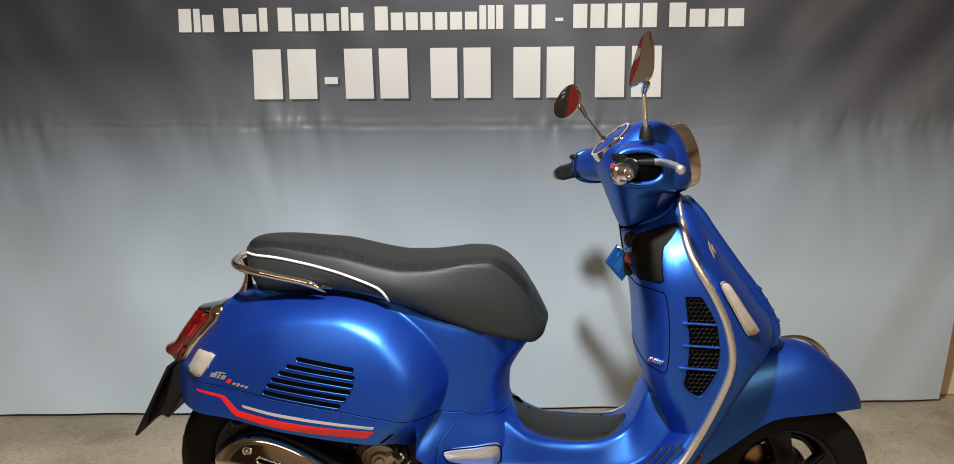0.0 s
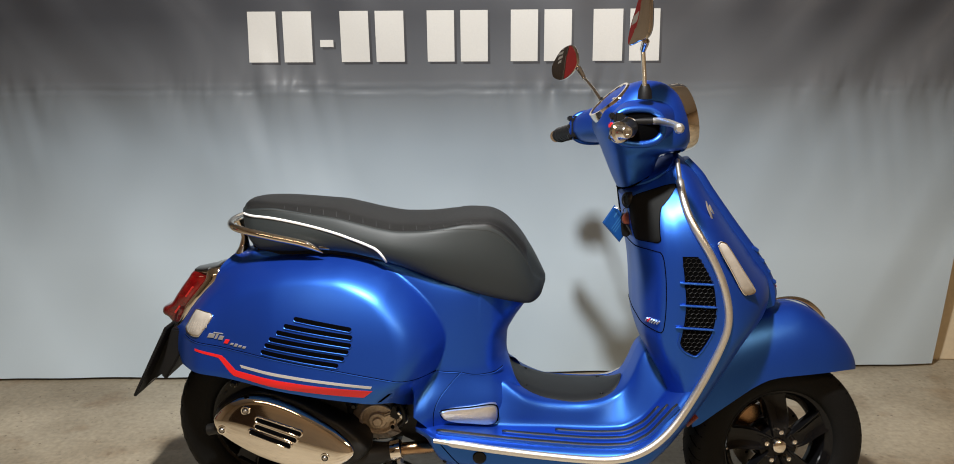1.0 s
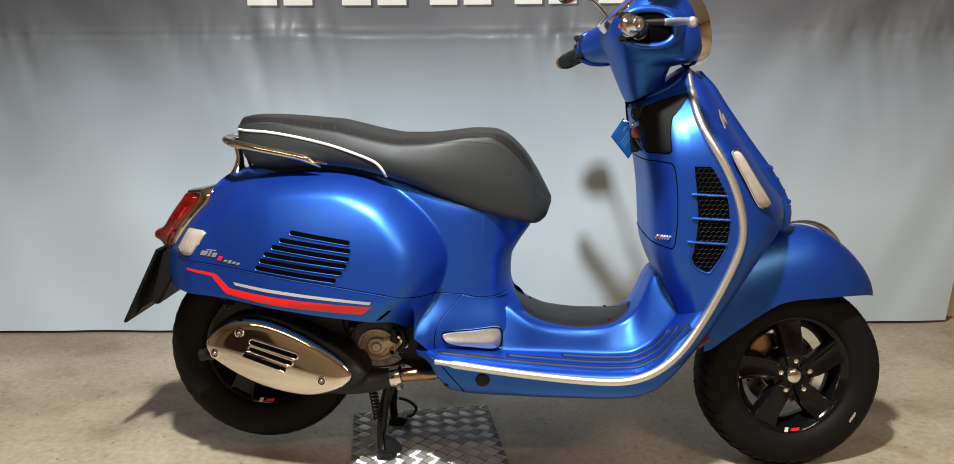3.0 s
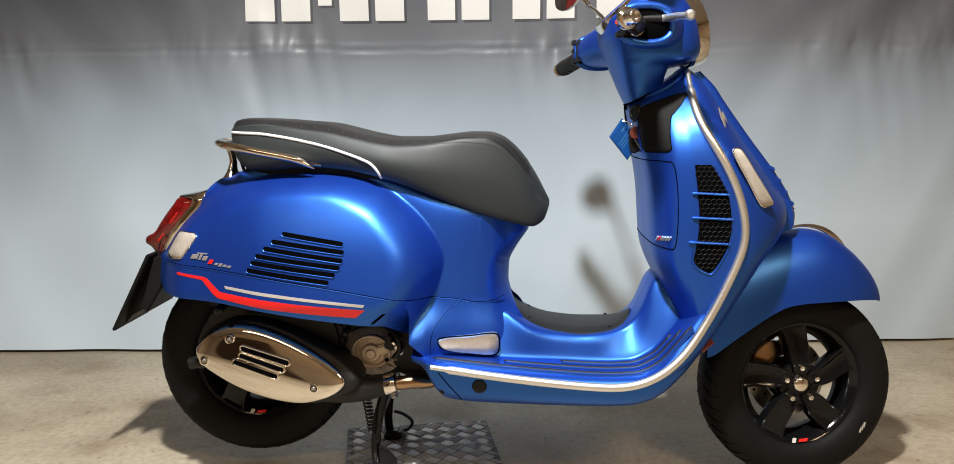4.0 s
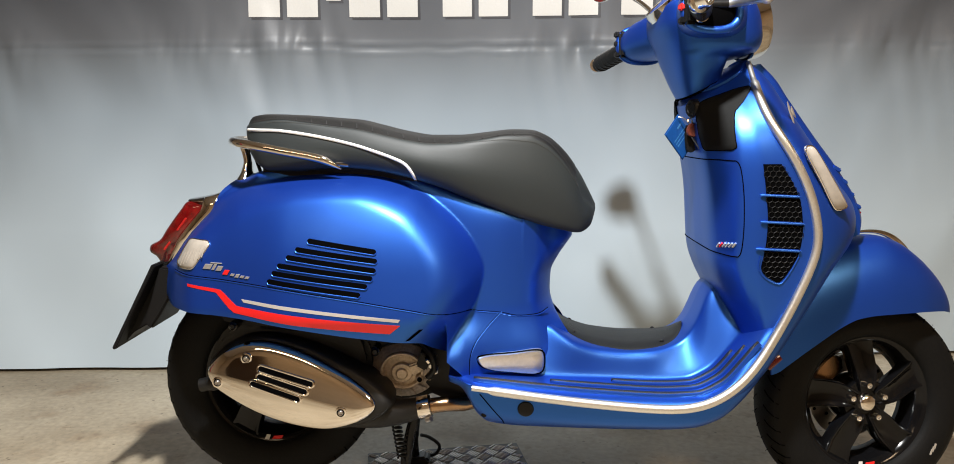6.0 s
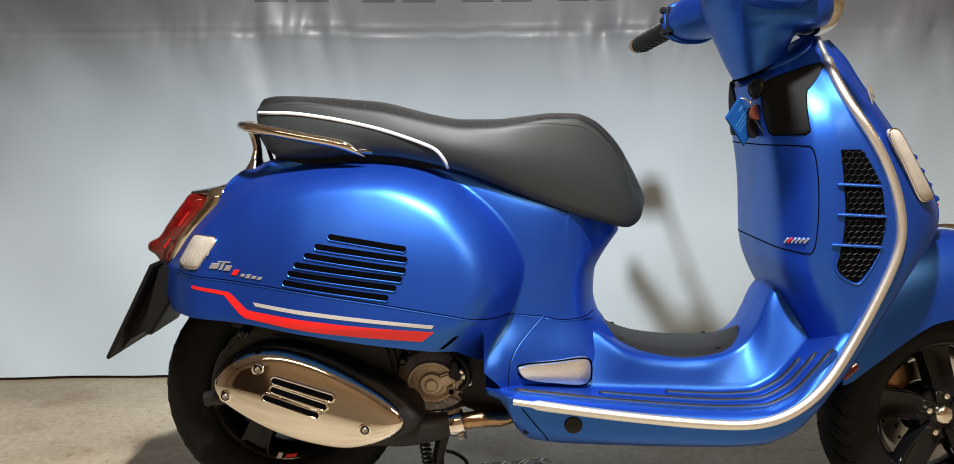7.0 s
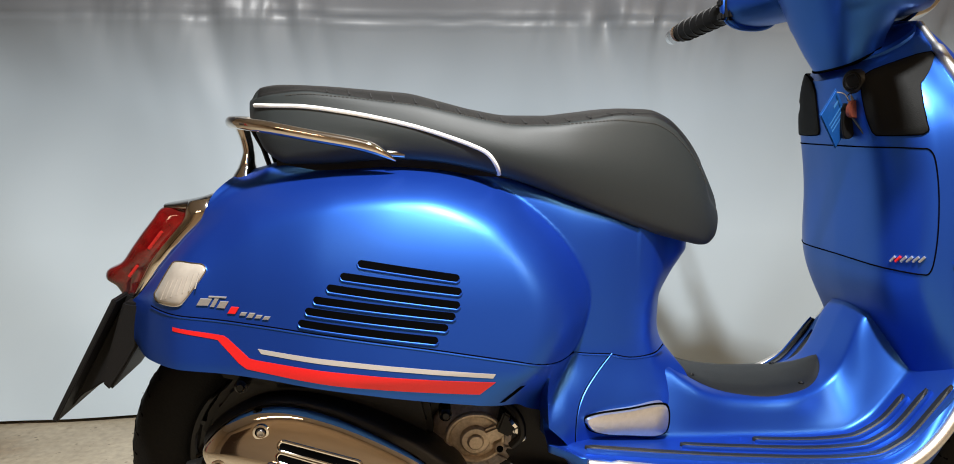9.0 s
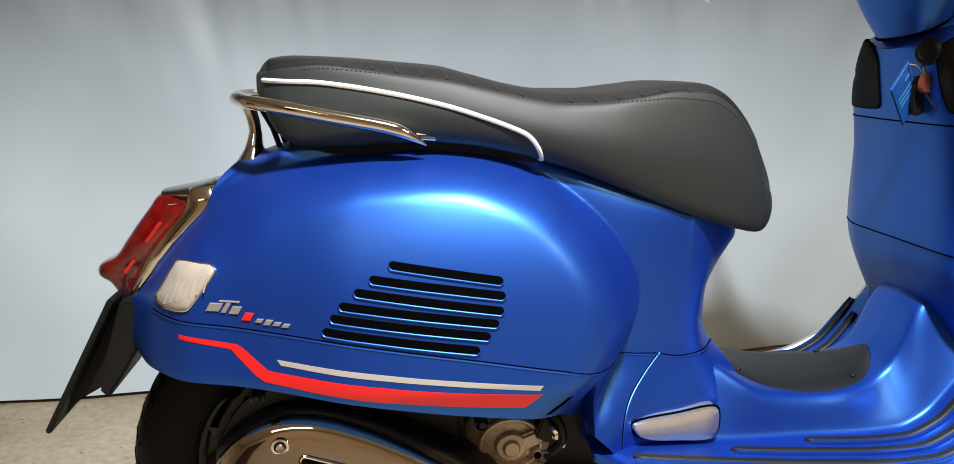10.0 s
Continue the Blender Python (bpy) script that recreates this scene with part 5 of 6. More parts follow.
for k in range(3):
    a = radians(-38 + 2.4 * k)
    part("chalk_mark", moved(box(-0.0022, 0.0022, -0.0606, -0.0595, -0.0065, 0.0065), Matrix.Translation((0.190 * math.cos(a), 0, 0.190 * math.sin(a))) @ Matrix.Rotation(-a - 0.3, 4, "Y")), LENSCLEAR, front_wheel)
rear_wheel = wheel("rear_wheel", (0.004, -0.012, 0.290), 0.250, 0.13, "black five-spoke rear wheel, lifted off the floor", front=False)

# ---- engine, exhaust ----
engine = part("engine", prism(crom([(0.05, 0.30), (0.08, 0.43), (0.25, 0.47), (0.42, 0.46), (0.44, 0.38), (0.42, 0.29), (0.30, 0.255), (0.12, 0.26)], 30, True), -0.10, 0.12, 0.01), MUFFBLACK, scooter, "dark engine block under the body")
EC = (0.318, 0.331)


def oval(profile, n=44):
    """Rings (half width, squash, y, rise) about the cover's centre, as a dished plate."""
    a = np.linspace(0, 2 * math.pi, n, endpoint=False)
    return loft([[(EC[0] + r * math.cos(t), y, EC[1] + up + r * q * math.sin(t)) for t in a] for r, q, y, up in profile])


cover = part("engine_cover", oval([(0.077, 0.80, -0.090, 0.0), (0.077, 0.80, -0.109, 0.0), (0.0745, 0.80, -0.113, 0.0), (0.052, 0.83, -0.124, 0.002), (0.0495, 0.85, -0.125, 0.003)]), CAST, engine, "cast metal engine cover with ribs and bolt holes", smooth=35)
part("cover_ring", oval([(0.049, 0.86, -0.118, 0.004), (0.049, 0.86, -0.1325, 0.004), (0.0465, 0.86, -0.135, 0.004), (0.043, 0.86, -0.135, 0.004), (0.0405, 0.86, -0.132, 0.004), (0.039, 0.86, -0.126, 0.004), (0.026, 0.9, -0.128, 0.002)]), CAST, cover, smooth=35)
part("cover_hub", oval([(0.026, 0.92, -0.120, 0.001), (0.0235, 0.92, -0.136, 0.001), (0.0215, 0.92, -0.138, 0.001), (0.0135, 0.94, -0.138, 0.0), (0.0125, 0.95, -0.142, 0.0), (0.0105, 0.95, -0.144, 0.0), (0.002, 0.95, -0.144, 0.0)]), CAST, cover, smooth=35)
part("cover_arm", prism([(0.330, 0.348), (0.338, 0.325), (0.368, 0.338), (0.362, 0.360)], -0.139, -0.120, 0.004), CAST, cover)
for dx, dz in ((-0.048, -0.009), (0.039, -0.013)):
    c = (EC[0] + dx, 0, EC[1] + dz)
    part("boss", lathe([(0, -0.139), (0.0062, -0.139), (0.0085, -0.137), (0.0098, -0.131), (0.011, -0.10), (0, -0.10)], 18, "y", c), CAST, cover)
    part("boss_hole", lathe([(0, -0.1402), (0.0056, -0.1402), (0.0056, -0.136), (0, -0.136)], 14, "y", c), PIT, cover)
for a in (196, 218, 240, 266, 292, 316, 338):
    p = [(EC[0] + r * math.cos(radians(a)), y, EC[1] + 0.81 * r * math.sin(radians(a))) for r, y in ((0.049, -0.127), (0.073, -0.1145))]
    part("rib", tube(p, 0.0022, 6), CAST, cover)
part("bracket", prism([(0.350, 0.352), (0.372, 0.340), (0.384, 0.368), (0.362, 0.384)], -0.150, -0.110, 0.003), BLACK, engine)
for x, z, r in ((0.383, 0.352, 0.0075), (0.392, 0.338, 0.006), (0.389, 0.366, 0.005)):
    part("bracket_bolt", lathe([(0, -0.152), (r * 0.55, -0.152), (r * 0.7, -0.149), (r * 0.72, -0.146), (r, -0.145), (r, -0.12), (0, -0.12)], 12, "y", (x, 0, z)), ALU, engine)
part("hose", tube(crom([(0.36, -0.135, 0.40), (0.385, -0.15, 0.375), (0.39, -0.15, 0.345), (0.375, -0.145, 0.325)], 20), 0.007, 8), BLACK, engine)
part("hose_clip", tube(crom([(0.372, -0.145, 0.372), (0.378, -0.158, 0.365), (0.384, -0.145, 0.357)], 8), 0.005, 6), CHROME, engine)
for x, z in ((-0.035, 0.449), (0.268, 0.395)):
    part("mount_bolt", lathe([(0, -0.19), (0.005, -0.19), (0.007, -0.186), (0.010, -0.184), (0.010, -0.15), (0, -0.15)], 16, "y", (x, 0, z)), GLOSSBLACK, engine)
# Arm outline widened in black to fill the dark gap behind the shield.
arm = part("swing_arm_filler", prism(crom([(-0.11, 0.35), (-0.07, 0.43), (0.0, 0.468), (0.12, 0.46), (0.22, 0.44), (0.252, 0.36), (0.24, 0.30), (0.10, 0.28), (0.0, 0.27), (-0.07, 0.30)], 30, True), -0.135, -0.085, 0.012), MUFFBLACK, engine)
# Black arc added so the banner doesn't show through above the wheel.
rings = []
for a in np.linspace(radians(20), radians(122), 30):
    rings.append([(0.004 + r * math.cos(a), y, 0.29 + r * math.sin(a)) for r, y in ((0.262, -0.115), (0.275, -0.115), (0.275, 0.115), (0.262, 0.115))])
part("rear_mudguard", loft(rings), BLACK, engine, "black inner mudguard, added to close the gap")
# Black filler added for the dark between body and wheel.
part("underside_filler", prism([(-0.11, 0.500), (-0.08, 0.450), (0.0, 0.430), (0.21, 0.420), (0.37, 0.410), (0.38, 0.44), (0.38, 0.52), (-0.11, 0.53)], -0.145, 0.145, 0.01), BLACK, engine)

MUFF = [(-0.096, 0.350), (-0.079, 0.374), (-0.054, 0.393), (-0.016, 0.410), (0.030, 0.413), (0.093, 0.399), (0.163, 0.371), (0.232, 0.334), (0.266, 0.305), (0.272, 0.287), (0.253, 0.264), (0.200, 0.240), (0.156, 0.231), (0.085, 0.237), (0.014, 0.258), (-0.056, 0.296), (-0.088, 0.322)]
mp = crom(MUFF, 90, True)
mc = mp.mean(axis=0)


def muff_lean(x, z):
    p = (z - 0.325) + 0.235 * (x - 0.095)
    return 0.225 * p + (1.3 if p > 0 else 2.85) * p * p - 0.13 * x


def muff_y(x, z, k):
    return -0.186 + muff_lean(x, z) - 0.013 * max(0.0, 1 - k ** 12) ** 0.55


rings = []
for k, y in ((0.92, -0.05), (1.04, -0.08), (1.10, -0.11), (1.12, -0.14), (1.10, -0.163), (1.05, -0.176), (0.98, -0.182)):
    rings.append([(mc[0] + (p[0] - mc[0]) * k + 0.014, y + smooth01((-0.05 - y) / 0.09) * muff_lean(*p), mc[1] + (p[1] - mc[1]) * k + 0.001) for p in mp])
muffler = part("exhaust", loft(rings), MUFFBLACK, scooter, "black exhaust silencer with a chrome heat shield", smooth=60)
rings = []
for k in (1.0, 1.0, 0.992, 0.98, 0.965, 0.945, 0.915, 0.88, 0.84, 0.79, 0.72, 0.62, 0.5, 0.36, 0.2, 0.06):
    y0 = 0.024 if not rings else 0.0
    rings.append([(mc[0] + (p[0] - mc[0]) * k, muff_y(mc[0] + (p[0] - mc[0]) * k, mc[1] + (p[1] - mc[1]) * k, k) + y0, mc[1] + (p[1] - mc[1]) * k) for p in mp])
hs = part("heat_shield", loft(rings), CHROME, muffler, "mirror-chrome slotted heat shield", smooth=60)


def muff_surface(x, z):
    d = np.array([x, z]) - mc
    u = mp - mc
    ang = np.arctan2(u[:, 1], u[:, 0])
    o = np.argsort(ang)
    reach = np.interp(math.atan2(d[1], d[0]), ang[o], np.linalg.norm(u, axis=1)[o], period=2 * math.pi)
    return muff_y(x, z, float(np.linalg.norm(d) / reach))


for (xa, za), (xb, zb) in (((0.020, 0.362), (0.140, 0.331)), ((0.018, 0.346), (0.128, 0.315)), ((0.003, 0.331), (0.113, 0.299))):
    ax = np.array([xb - xa, zb - za])
    ln = float(np.linalg.norm(ax))
    ax = ax / ln
    nx = np.array([-ax[1], ax[0]])

    def pill(r):
        out = []
        for a in np.linspace(-math.pi / 2, math.pi / 2, 9):
            out.append(np.array([xb, zb]) - ax * 0.006 + r * (math.cos(a) * ax + math.sin(a) * nx))
        for a in np.linspace(math.pi / 2, 1.5 * math.pi, 9):
            out.append(np.array([xa, za]) + ax * 0.006 + r * (math.cos(a) * ax + math.sin(a) * nx))
        return out
    # Black pill on the chrome: the slot's inner shade as colour.
    part("slot", loft([[(p[0], muff_surface(*p) + o, p[1]) for p in pill(0.0052)] for o in (0.006, -0.0030)]), PIT, hs, "dark slot", smooth=0)
    part("slot_rim", tube([(p[0], muff_surface(*p) - 0.0014, p[1]) for p in pill(0.0070)], 0.0026, 8, closed=True), CHROME, hs)
for x, z in ((-0.007, 0.380), (-0.070, 0.328), (0.200, 0.276)):
    y = muff_surface(x, z)
    part("shield_screw", lathe([(0, y - 0.004), (0.0045, y - 0.006), (0.0062, y - 0.004), (0.0066, y - 0.002), (0.0066, y + 0.004), (0, y + 0.004)], 20, "y", (x, 0, z)), STEEL, hs, "steel screw")
    part("washer", lathe([(0.0085, y + 0.003), (0.0085, y - 0.0028), (0.0118, y - 0.0022), (0.0125, y + 0.003), (0.0085, y + 0.003)], 24, "y", (x, 0, z)), CHROME, hs)
    part("washer_gap", lathe([(0.006, y + 0.003), (0.006, y - 0.0012), (0.0088, y - 0.0012), (0.0088, y + 0.003), (0.006, y + 0.003)], 24, "y", (x, 0, z)), PIT, hs)
part("tail_pipe", tube(crom([(-0.05, -0.15, 0.325), (-0.09, -0.15, 0.314), (-0.124, -0.15, 0.306)], 12), [0.018] * 8 + [0.015] * 4, 14), MUFFBLACK, muffler)
part("exhaust_cone", tube(crom([(0.21, -0.168, 0.262), (0.27, -0.168, 0.254), (0.33, -0.16, 0.256), (0.362, -0.155, 0.262)], 16), [0.040 - 0.0012 * i for i in range(16)], 20), MUFFBLACK, muffler)
part("clamp", tube([(0.352, -0.156, 0.258), (0.356, -0.156, 0.259), (0.380, -0.154, 0.264), (0.384, -0.154, 0.265)], [0.022, 0.0255, 0.0255, 0.022], 20), CHROME, muffler, "bright metal pipe clamp")
part("clamp_bolt", tube([(0.375, -0.172, 0.238), (0.385, -0.178, 0.244)], 0.006, 8), STEEL, muffler)
part("header_pipe", tube(crom([(0.37, -0.155, 0.263), (0.42, -0.150, 0.267), (0.46, -0.13, 0.262), (0.50, -0.10, 0.27)], 16), 0.0165, 14), COPPER, muffler, "heat-tinted header pipe")
part("lower_clip", prism([(0.11, 0.252), (0.16, 0.243), (0.165, 0.230), (0.12, 0.232)], -0.09, -0.07, 0.004), STEEL, muffler)

# ---- centre stand ----
stand = part("centre_stand", tube([(0.37, -0.11, 0.235), (0.37, 0.11, 0.235)], 0.014, 12), BLACK, scooter, "black centre stand, standing on a plate")
for s in (1, -1):
    p = crom([(0.365, -0.085 * s, 0.235), (0.345, -0.090 * s, 0.16), (0.335, -0.096 * s, 0.08), (0.338, -0.100 * s, 0.026)], 18)
    part("stand_leg", tube(p, [0.0125] * 12 + [0.0115] * 6, 12), GLOSSBLACK, stand)
    part("stand_foot", prism([(0.322, 0.010), (0.360, 0.008), (0.378, 0.026), (0.366, 0.040), (0.326, 0.036)], -0.100 * s - 0.020, -0.100 * s + 0.020, 0.005), BLACK, stand)
part("brace", tube([(0.343, -0.09, 0.15), (0.343, 0.09, 0.15)], 0.009, 10), BLACK, stand)
part("kick_tang", tube(crom([(0.37, 0.08, 0.20), (0.32, 0.11, 0.142), (0.24, 0.12, 0.140), (0.215, 0.125, 0.118)], 16), 0.006, 8), BLACK, stand)
part("pedal", tube(crom([(0.352, 0.10, 0.090), (0.372, 0.11, 0.080), (0.398, 0.12, 0.052), (0.386, 0.12, 0.030), (0.352, 0.12, 0.026)], 22), 0.0045, 8), BLACK, stand)
part("side_pedal", prism([(0.345, 0.085), (0.37, 0.075), (0.392, 0.05), (0.39, 0.035), (0.35, 0.03)], -0.118, -0.106, 0.003), BLACK, stand)
coil = [(0.318 + 0.010 * math.cos(a) + 0.014 * (a / 60), -0.112 + 0.010 * math.sin(a), 0.215 - 0.0015 * a) for a in np.linspace(0, 60, 240)]
part("spring", tube(coil, 0.0024, 5), BLACK, stand)
part("spring_hook", tube([(0.332, -0.112, 0.125), (0.338, -0.105, 0.095)], 0.004, 6), BLACK, stand)

stand.matrix_basis = Matrix.Translation((-0.019, 0, 0))

# underside of the body, between engine and floor
part("inner_frame", prism(crom([(0.36, 0.30), (0.38, 0.45), (0.55, 0.44), (0.60, 0.30), (0.50, 0.25), (0.42, 0.26)], 24, True), -0.12, 0.12, 0.01), BLACK, scooter)

# ---- headset: turned with the bars ----
HEAD = STEER
H_BACK = curve((0.925, 0.932), (0.953, 0.921), (1.039, 0.886), (1.085, 0.868), (1.11, 0.868), (1.14, 0.892), (1.165, 0.920), (1.183, 0.955), (1.19, 0.98))
H_FRONT = curve((0.925, 1.012), (0.985, 1.016), (1.006, 1.020), (1.014, 1.050), (1.022, 1.085), (1.05, 1.096), (1.092, 1.092), (1.146, 1.070), (1.172, 1.045), (1.186, 1.02), (1.19, 1.0))
H_W = curve((0.925, 0.062), (0.96, 0.076), (1.0, 0.092), (1.03, 0.115), (1.08, 0.122), (1.12, 0.114), (1.15, 0.100), (1.175, 0.078), (1.187, 0.045), (1.19, 0.02))
rings = []
for z in np.concatenate([np.linspace(0.925, 1.15, 50), np.linspace(1.155, 1.19, 14)]):
    xb, xf, w = H_BACK(z), H_FRONT(z), H_W(z)
    ring = []
    lift = 0.55 * (1 - smooth01((z - 0.925) / 0.085))
    for a in np.linspace(0, 2 * math.pi, 56, endpoint=False):
        c, s = math.cos(a), math.sin(a)
        p = 2.7
        x = 0.5 * (xb + xf) + 0.5 * (xf - xb) * math.copysign(abs(c) ** (2 / p), c)
        ring.append((x, w * math.copysign(abs(s) ** (2 / p), s), z + lift * (x - 0.932)))
    rings.append(ring)
head = part("headset", loft(rings), BLUE, scooter, "satin blue handlebar housing with headlamp", smooth=60)
head.matrix_basis = HEAD
# Black tube added for the dark crease under the housing.
part("headset_crease", tube([(x, y * 1.0, z - 0.001) for x, y, z in rings[0]], 0.0022, 6, closed=True), PIT, head)
for s in (1, -1):
    spec = ((0.07, 0.975, 1.090, 0.085, 0.054), (0.11, 0.955, 1.088, 0.078, 0.051), (0.15, 0.930, 1.083, 0.070, 0.047), (0.18, 0.918, 1.078, 0.062, 0.043), (0.195, 0.913, 1.076, 0.058, 0.040))
    rings = []
    for y, cx, cz, rx, rz in spec:
        rings.append([(cx + rx * math.copysign(abs(math.cos(a)) ** 0.8, math.cos(a)), -s * y, cz + rz * math.copysign(abs(math.sin(a)) ** 0.8, math.sin(a))) for a in np.linspace(0, 2 * math.pi, 36, endpoint=False)])
    arm = part("bar_fairing", loft(rings), BLUE, head, smooth=60)
    part("fairing_mouth", tube([(x, y - s * 0.001, z) for x, y, z in rings[-1]], 0.0085, 10, closed=True), BLUE, arm)
    # Black cap painted for the shaded inside of the fairing.
    part("mouth_inside", loft([[(0.913 + (x - 0.913) * f, y - s * o, 1.076 + (z - 1.076) * f) for x, y, z in rings[-1]] for f, o in ((0.84, 0.0015), (0.8, 0.0025))]), PIT, arm)
    part("switch_block", box(0.852, 0.880, min(-s * 0.180, -s * 0.212), max(-s * 0.180, -s * 0.212), 1.045, 1.108, 0.006), BLACK, arm)
    for dz in (0.0, 0.026, 0.048):
        part("switch", box(0.844, 0.858, min(-s * 0.19, -s * 0.206), max(-s * 0.19, -s * 0.206), 1.046 + dz, 1.060 + dz, 0.003), RED if (s == 1 and dz == 0.026) else BLACK, arm)
    sweep, drop = (0.45, 0.08) if s == 1 else (0.22, 0.13)
    out = 0.0 if s == 1 else 0.052
    bar = lambda y: (0.888 - sweep * (y - 0.2), -s * y, 1.074 - drop * (y - 0.2))
    grip = part("grip", tube([bar(y) for y in (0.19, 0.202, 0.285 + out, 0.302 + out, 0.306 + out)], [0.019, 0.0215, 0.0205, 0.020, 0.016], 24), BLACK, head, "black ribbed grip")
    tilt = Matrix.Rotation(s * math.atan(sweep), 4, "Z")
    for k in range(8):
        part("ridge", moved(lathe([(0.0195, -0.0025), (0.0228, -0.0015), (0.0228, 0.0015), (0.0195, 0.0025)], 24, "y"), Matrix.Translation(bar(0.21 + (0.0115 + out / 8) * k)) @ tilt), BLACK, grip)
    part("grip_flange", moved(lathe([(0, -0.003), (0.0235, -0.003), (0.0255, 0), (0.0235, 0.003), (0, 0.003)], 30, "y"), Matrix.Translation(bar(0.203)) @ tilt), CHROME, grip, "chrome collar")
    end = [(0, -0.018), (0.0045, -0.018), (0.0052, -0.015), (0.0085, -0.0148), (0.0095, -0.020), (0.0128, -0.020), (0.0150, -0.017), (0.0155, -0.004), (0.0170, 0.000), (0.0225, 0.003), (0.0235, 0.007), (0.0225, 0.012), (0.0175, 0.015), (0, 0.016)]
    if s == -1:
        end = [(0, -0.030), (0.012, -0.030), (0.0155, -0.027), (0.0160, 0.012), (0.0175, 0.014), (0.0175, 0.018), (0, 0.018)]
    part("bar_end", moved(lathe([(r, s * h) for r, h in end], 28, "y"), Matrix.Translation(bar(0.318 + out)) @ tilt), POLISHED, grip, "polished bar end")
    lev = crom([(0.935, -s * 0.185, 1.088), (0.955, -s * 0.205, 1.088), (0.966, -s * 0.25, 1.083), (0.966, -s * 0.295, 1.076), (0.958, -s * 0.328, 1.070)], 30)
    part("brake_lever", tube(lev, [0.0080] * 4 + [0.0085] * 10 + [0.0076] * 10 + [0.0070, 0.0075, 0.0100, 0.0115, 0.0110, 0.006], 12), ALU, head, "polished aluminium brake lever")
    part("lever_clamp", tube([(0.905, -s * 0.19, 1.088), (0.945, -s * 0.197, 1.088)], 0.009, 10), BLACK, head)

# headlamp with chrome rim
rim_m = Matrix.Translation((1.082, 0, 1.098)) @ Matrix.Rotation(radians(-12), 4, "Y")
lampf = part("headlamp", moved(lathe([(0, 0.020), (0.05, 0.016), (0.075, 0.005), (0.08, -0.02), (0, -0.02)], 48, "x"), rim_m), GLASS, head, "round headlamp behind glass")
part("headlamp_rim", moved(lathe([(0.074, 0.010), (0.078, 0.020), (0.083, 0.018), (0.0865, 0.006), (0.0875, -0.022), (0.084, -0.024), (0.078, -0.01), (0.074, 0.010)], 60, "x"), rim_m), CHROME, lampf, "chrome headlamp rim")

# dial
dial_m = Matrix.Translation((0.906, 0, 1.138)) @ Matrix.Rotation(radians(-42), 4, "Y")
dial = part("dial", moved(lathe([(0, 0.006), (0.04, 0.005), (0.047, 0.0), (0.047, -0.02), (0, -0.02)], 40, "z"), dial_m @ Matrix.Diagonal((1.15, 1.3, 1, 1))), GLASS, head, "instrument dial under glass")
part("dial_rim", moved(lathe([(0.045, 0.0), (0.047, 0.010), (0.052, 0.010), (0.0545, 0.0), (0.054, -0.012), (0.045, 0.0)], 48, "z"), dial_m @ Matrix.Diagonal((1.15, 1.3, 1, 1))), CHROME, dial, "chrome dial rim")
part("dial_bar", moved(box(-0.004, 0.004, -0.055, 0.055, 0.006, 0.010, 0.001), dial_m), CHROME, dial)


# ---- mirrors ----
MIRROR_NEAR = [(-0.0302, -0.056), (-0.0283, -0.0219), (-0.0158, 0.0208), (-0.0045, 0.0513), (0.0116, 0.0655), (0.0188, 0.0494), (0.0228, 0.007), (0.022, -0.0235), (0.0142, -0.0422), (-0.0079, -0.049)]
MIRROR_FAR = [(0.0258, 0.052), (0.0422, 0.0311), (0.0452, -0.0028), (0.0302, -0.0241), (0.0067, -0.0416), (-0.0144, -0.0472), (-0.0392, -0.0386), (-0.0449, -0.0121), (-0.0292, 0.0176), (-0.0038, 0.044)]


def mirror(s, base, elbow, head_at, normal, label):
    st = part("mirror", tube(crom([base, tuple(0.5 * (np.array(base) + np.array(elbow)) + np.array([0, 0, 0.004])), elbow], 16), 0.0055, 10), CHROME, scooter, label)
    part("boot", tube([tuple(np.array(base) + np.array([0, 0, -0.012])), tuple(np.array(base) + np.array([0.0, 0, 0.008])), tuple(np.array(base) + np.array([0, 0, 0.022]))], [0.0165, 0.0150, 0.009], 14), BLACK, st)
    n = Vector(normal).normalized()
    up = (Vector((0, 0, 1)) - n * n.z).normalized()
    sd = up.cross(n)
    m = Matrix((( *sd, 0), (*n, 0), (*up, 0), (0, 0, 0, 1))).transposed()
    m.translation = Vector(head_at)
    outline = MIRROR_NEAR if s == 1 else MIRROR_FAR
    shape = crom(outline, 48, True)
    rings = [[(x * k, y, z * k) for x, z in shape] for k, y in ((0.25, -0.024), (0.6, -0.022), (0.86, -0.016), (0.97, -0.008), (1.0, 0.0), (0.97, 0.004))]
    sh = part("mirror_shell", moved(loft(rings), m), CHROME, st, "chrome mirror shell", smooth=60)
    part("mirror_glass", moved(loft([[(x * k, y, z * k) for x, z in shape] for k, y in ((0.95, 0.002), (0.95, 0.0052), (0.5, 0.0056))]), m), MIRROR, sh)
    low = Vector(head_at) - up * (0.046 if s == 1 else 0.012) + sd * (0.006 if s == 1 else 0.040) - n * 0.010
    part("mirror_arm", tube([elbow, tuple(Vector(elbow).lerp(low, 0.6)), tuple(low)], [0.0065, 0.0085, 0.0085], 10), CHROME, st)


mirror(1, (0.966, -0.150, 1.165), (0.953, -0.182, 1.262), (0.945, -0.205, 1.328), (-0.66, -0.75, 0.02), "chrome right mirror on a slim stem")
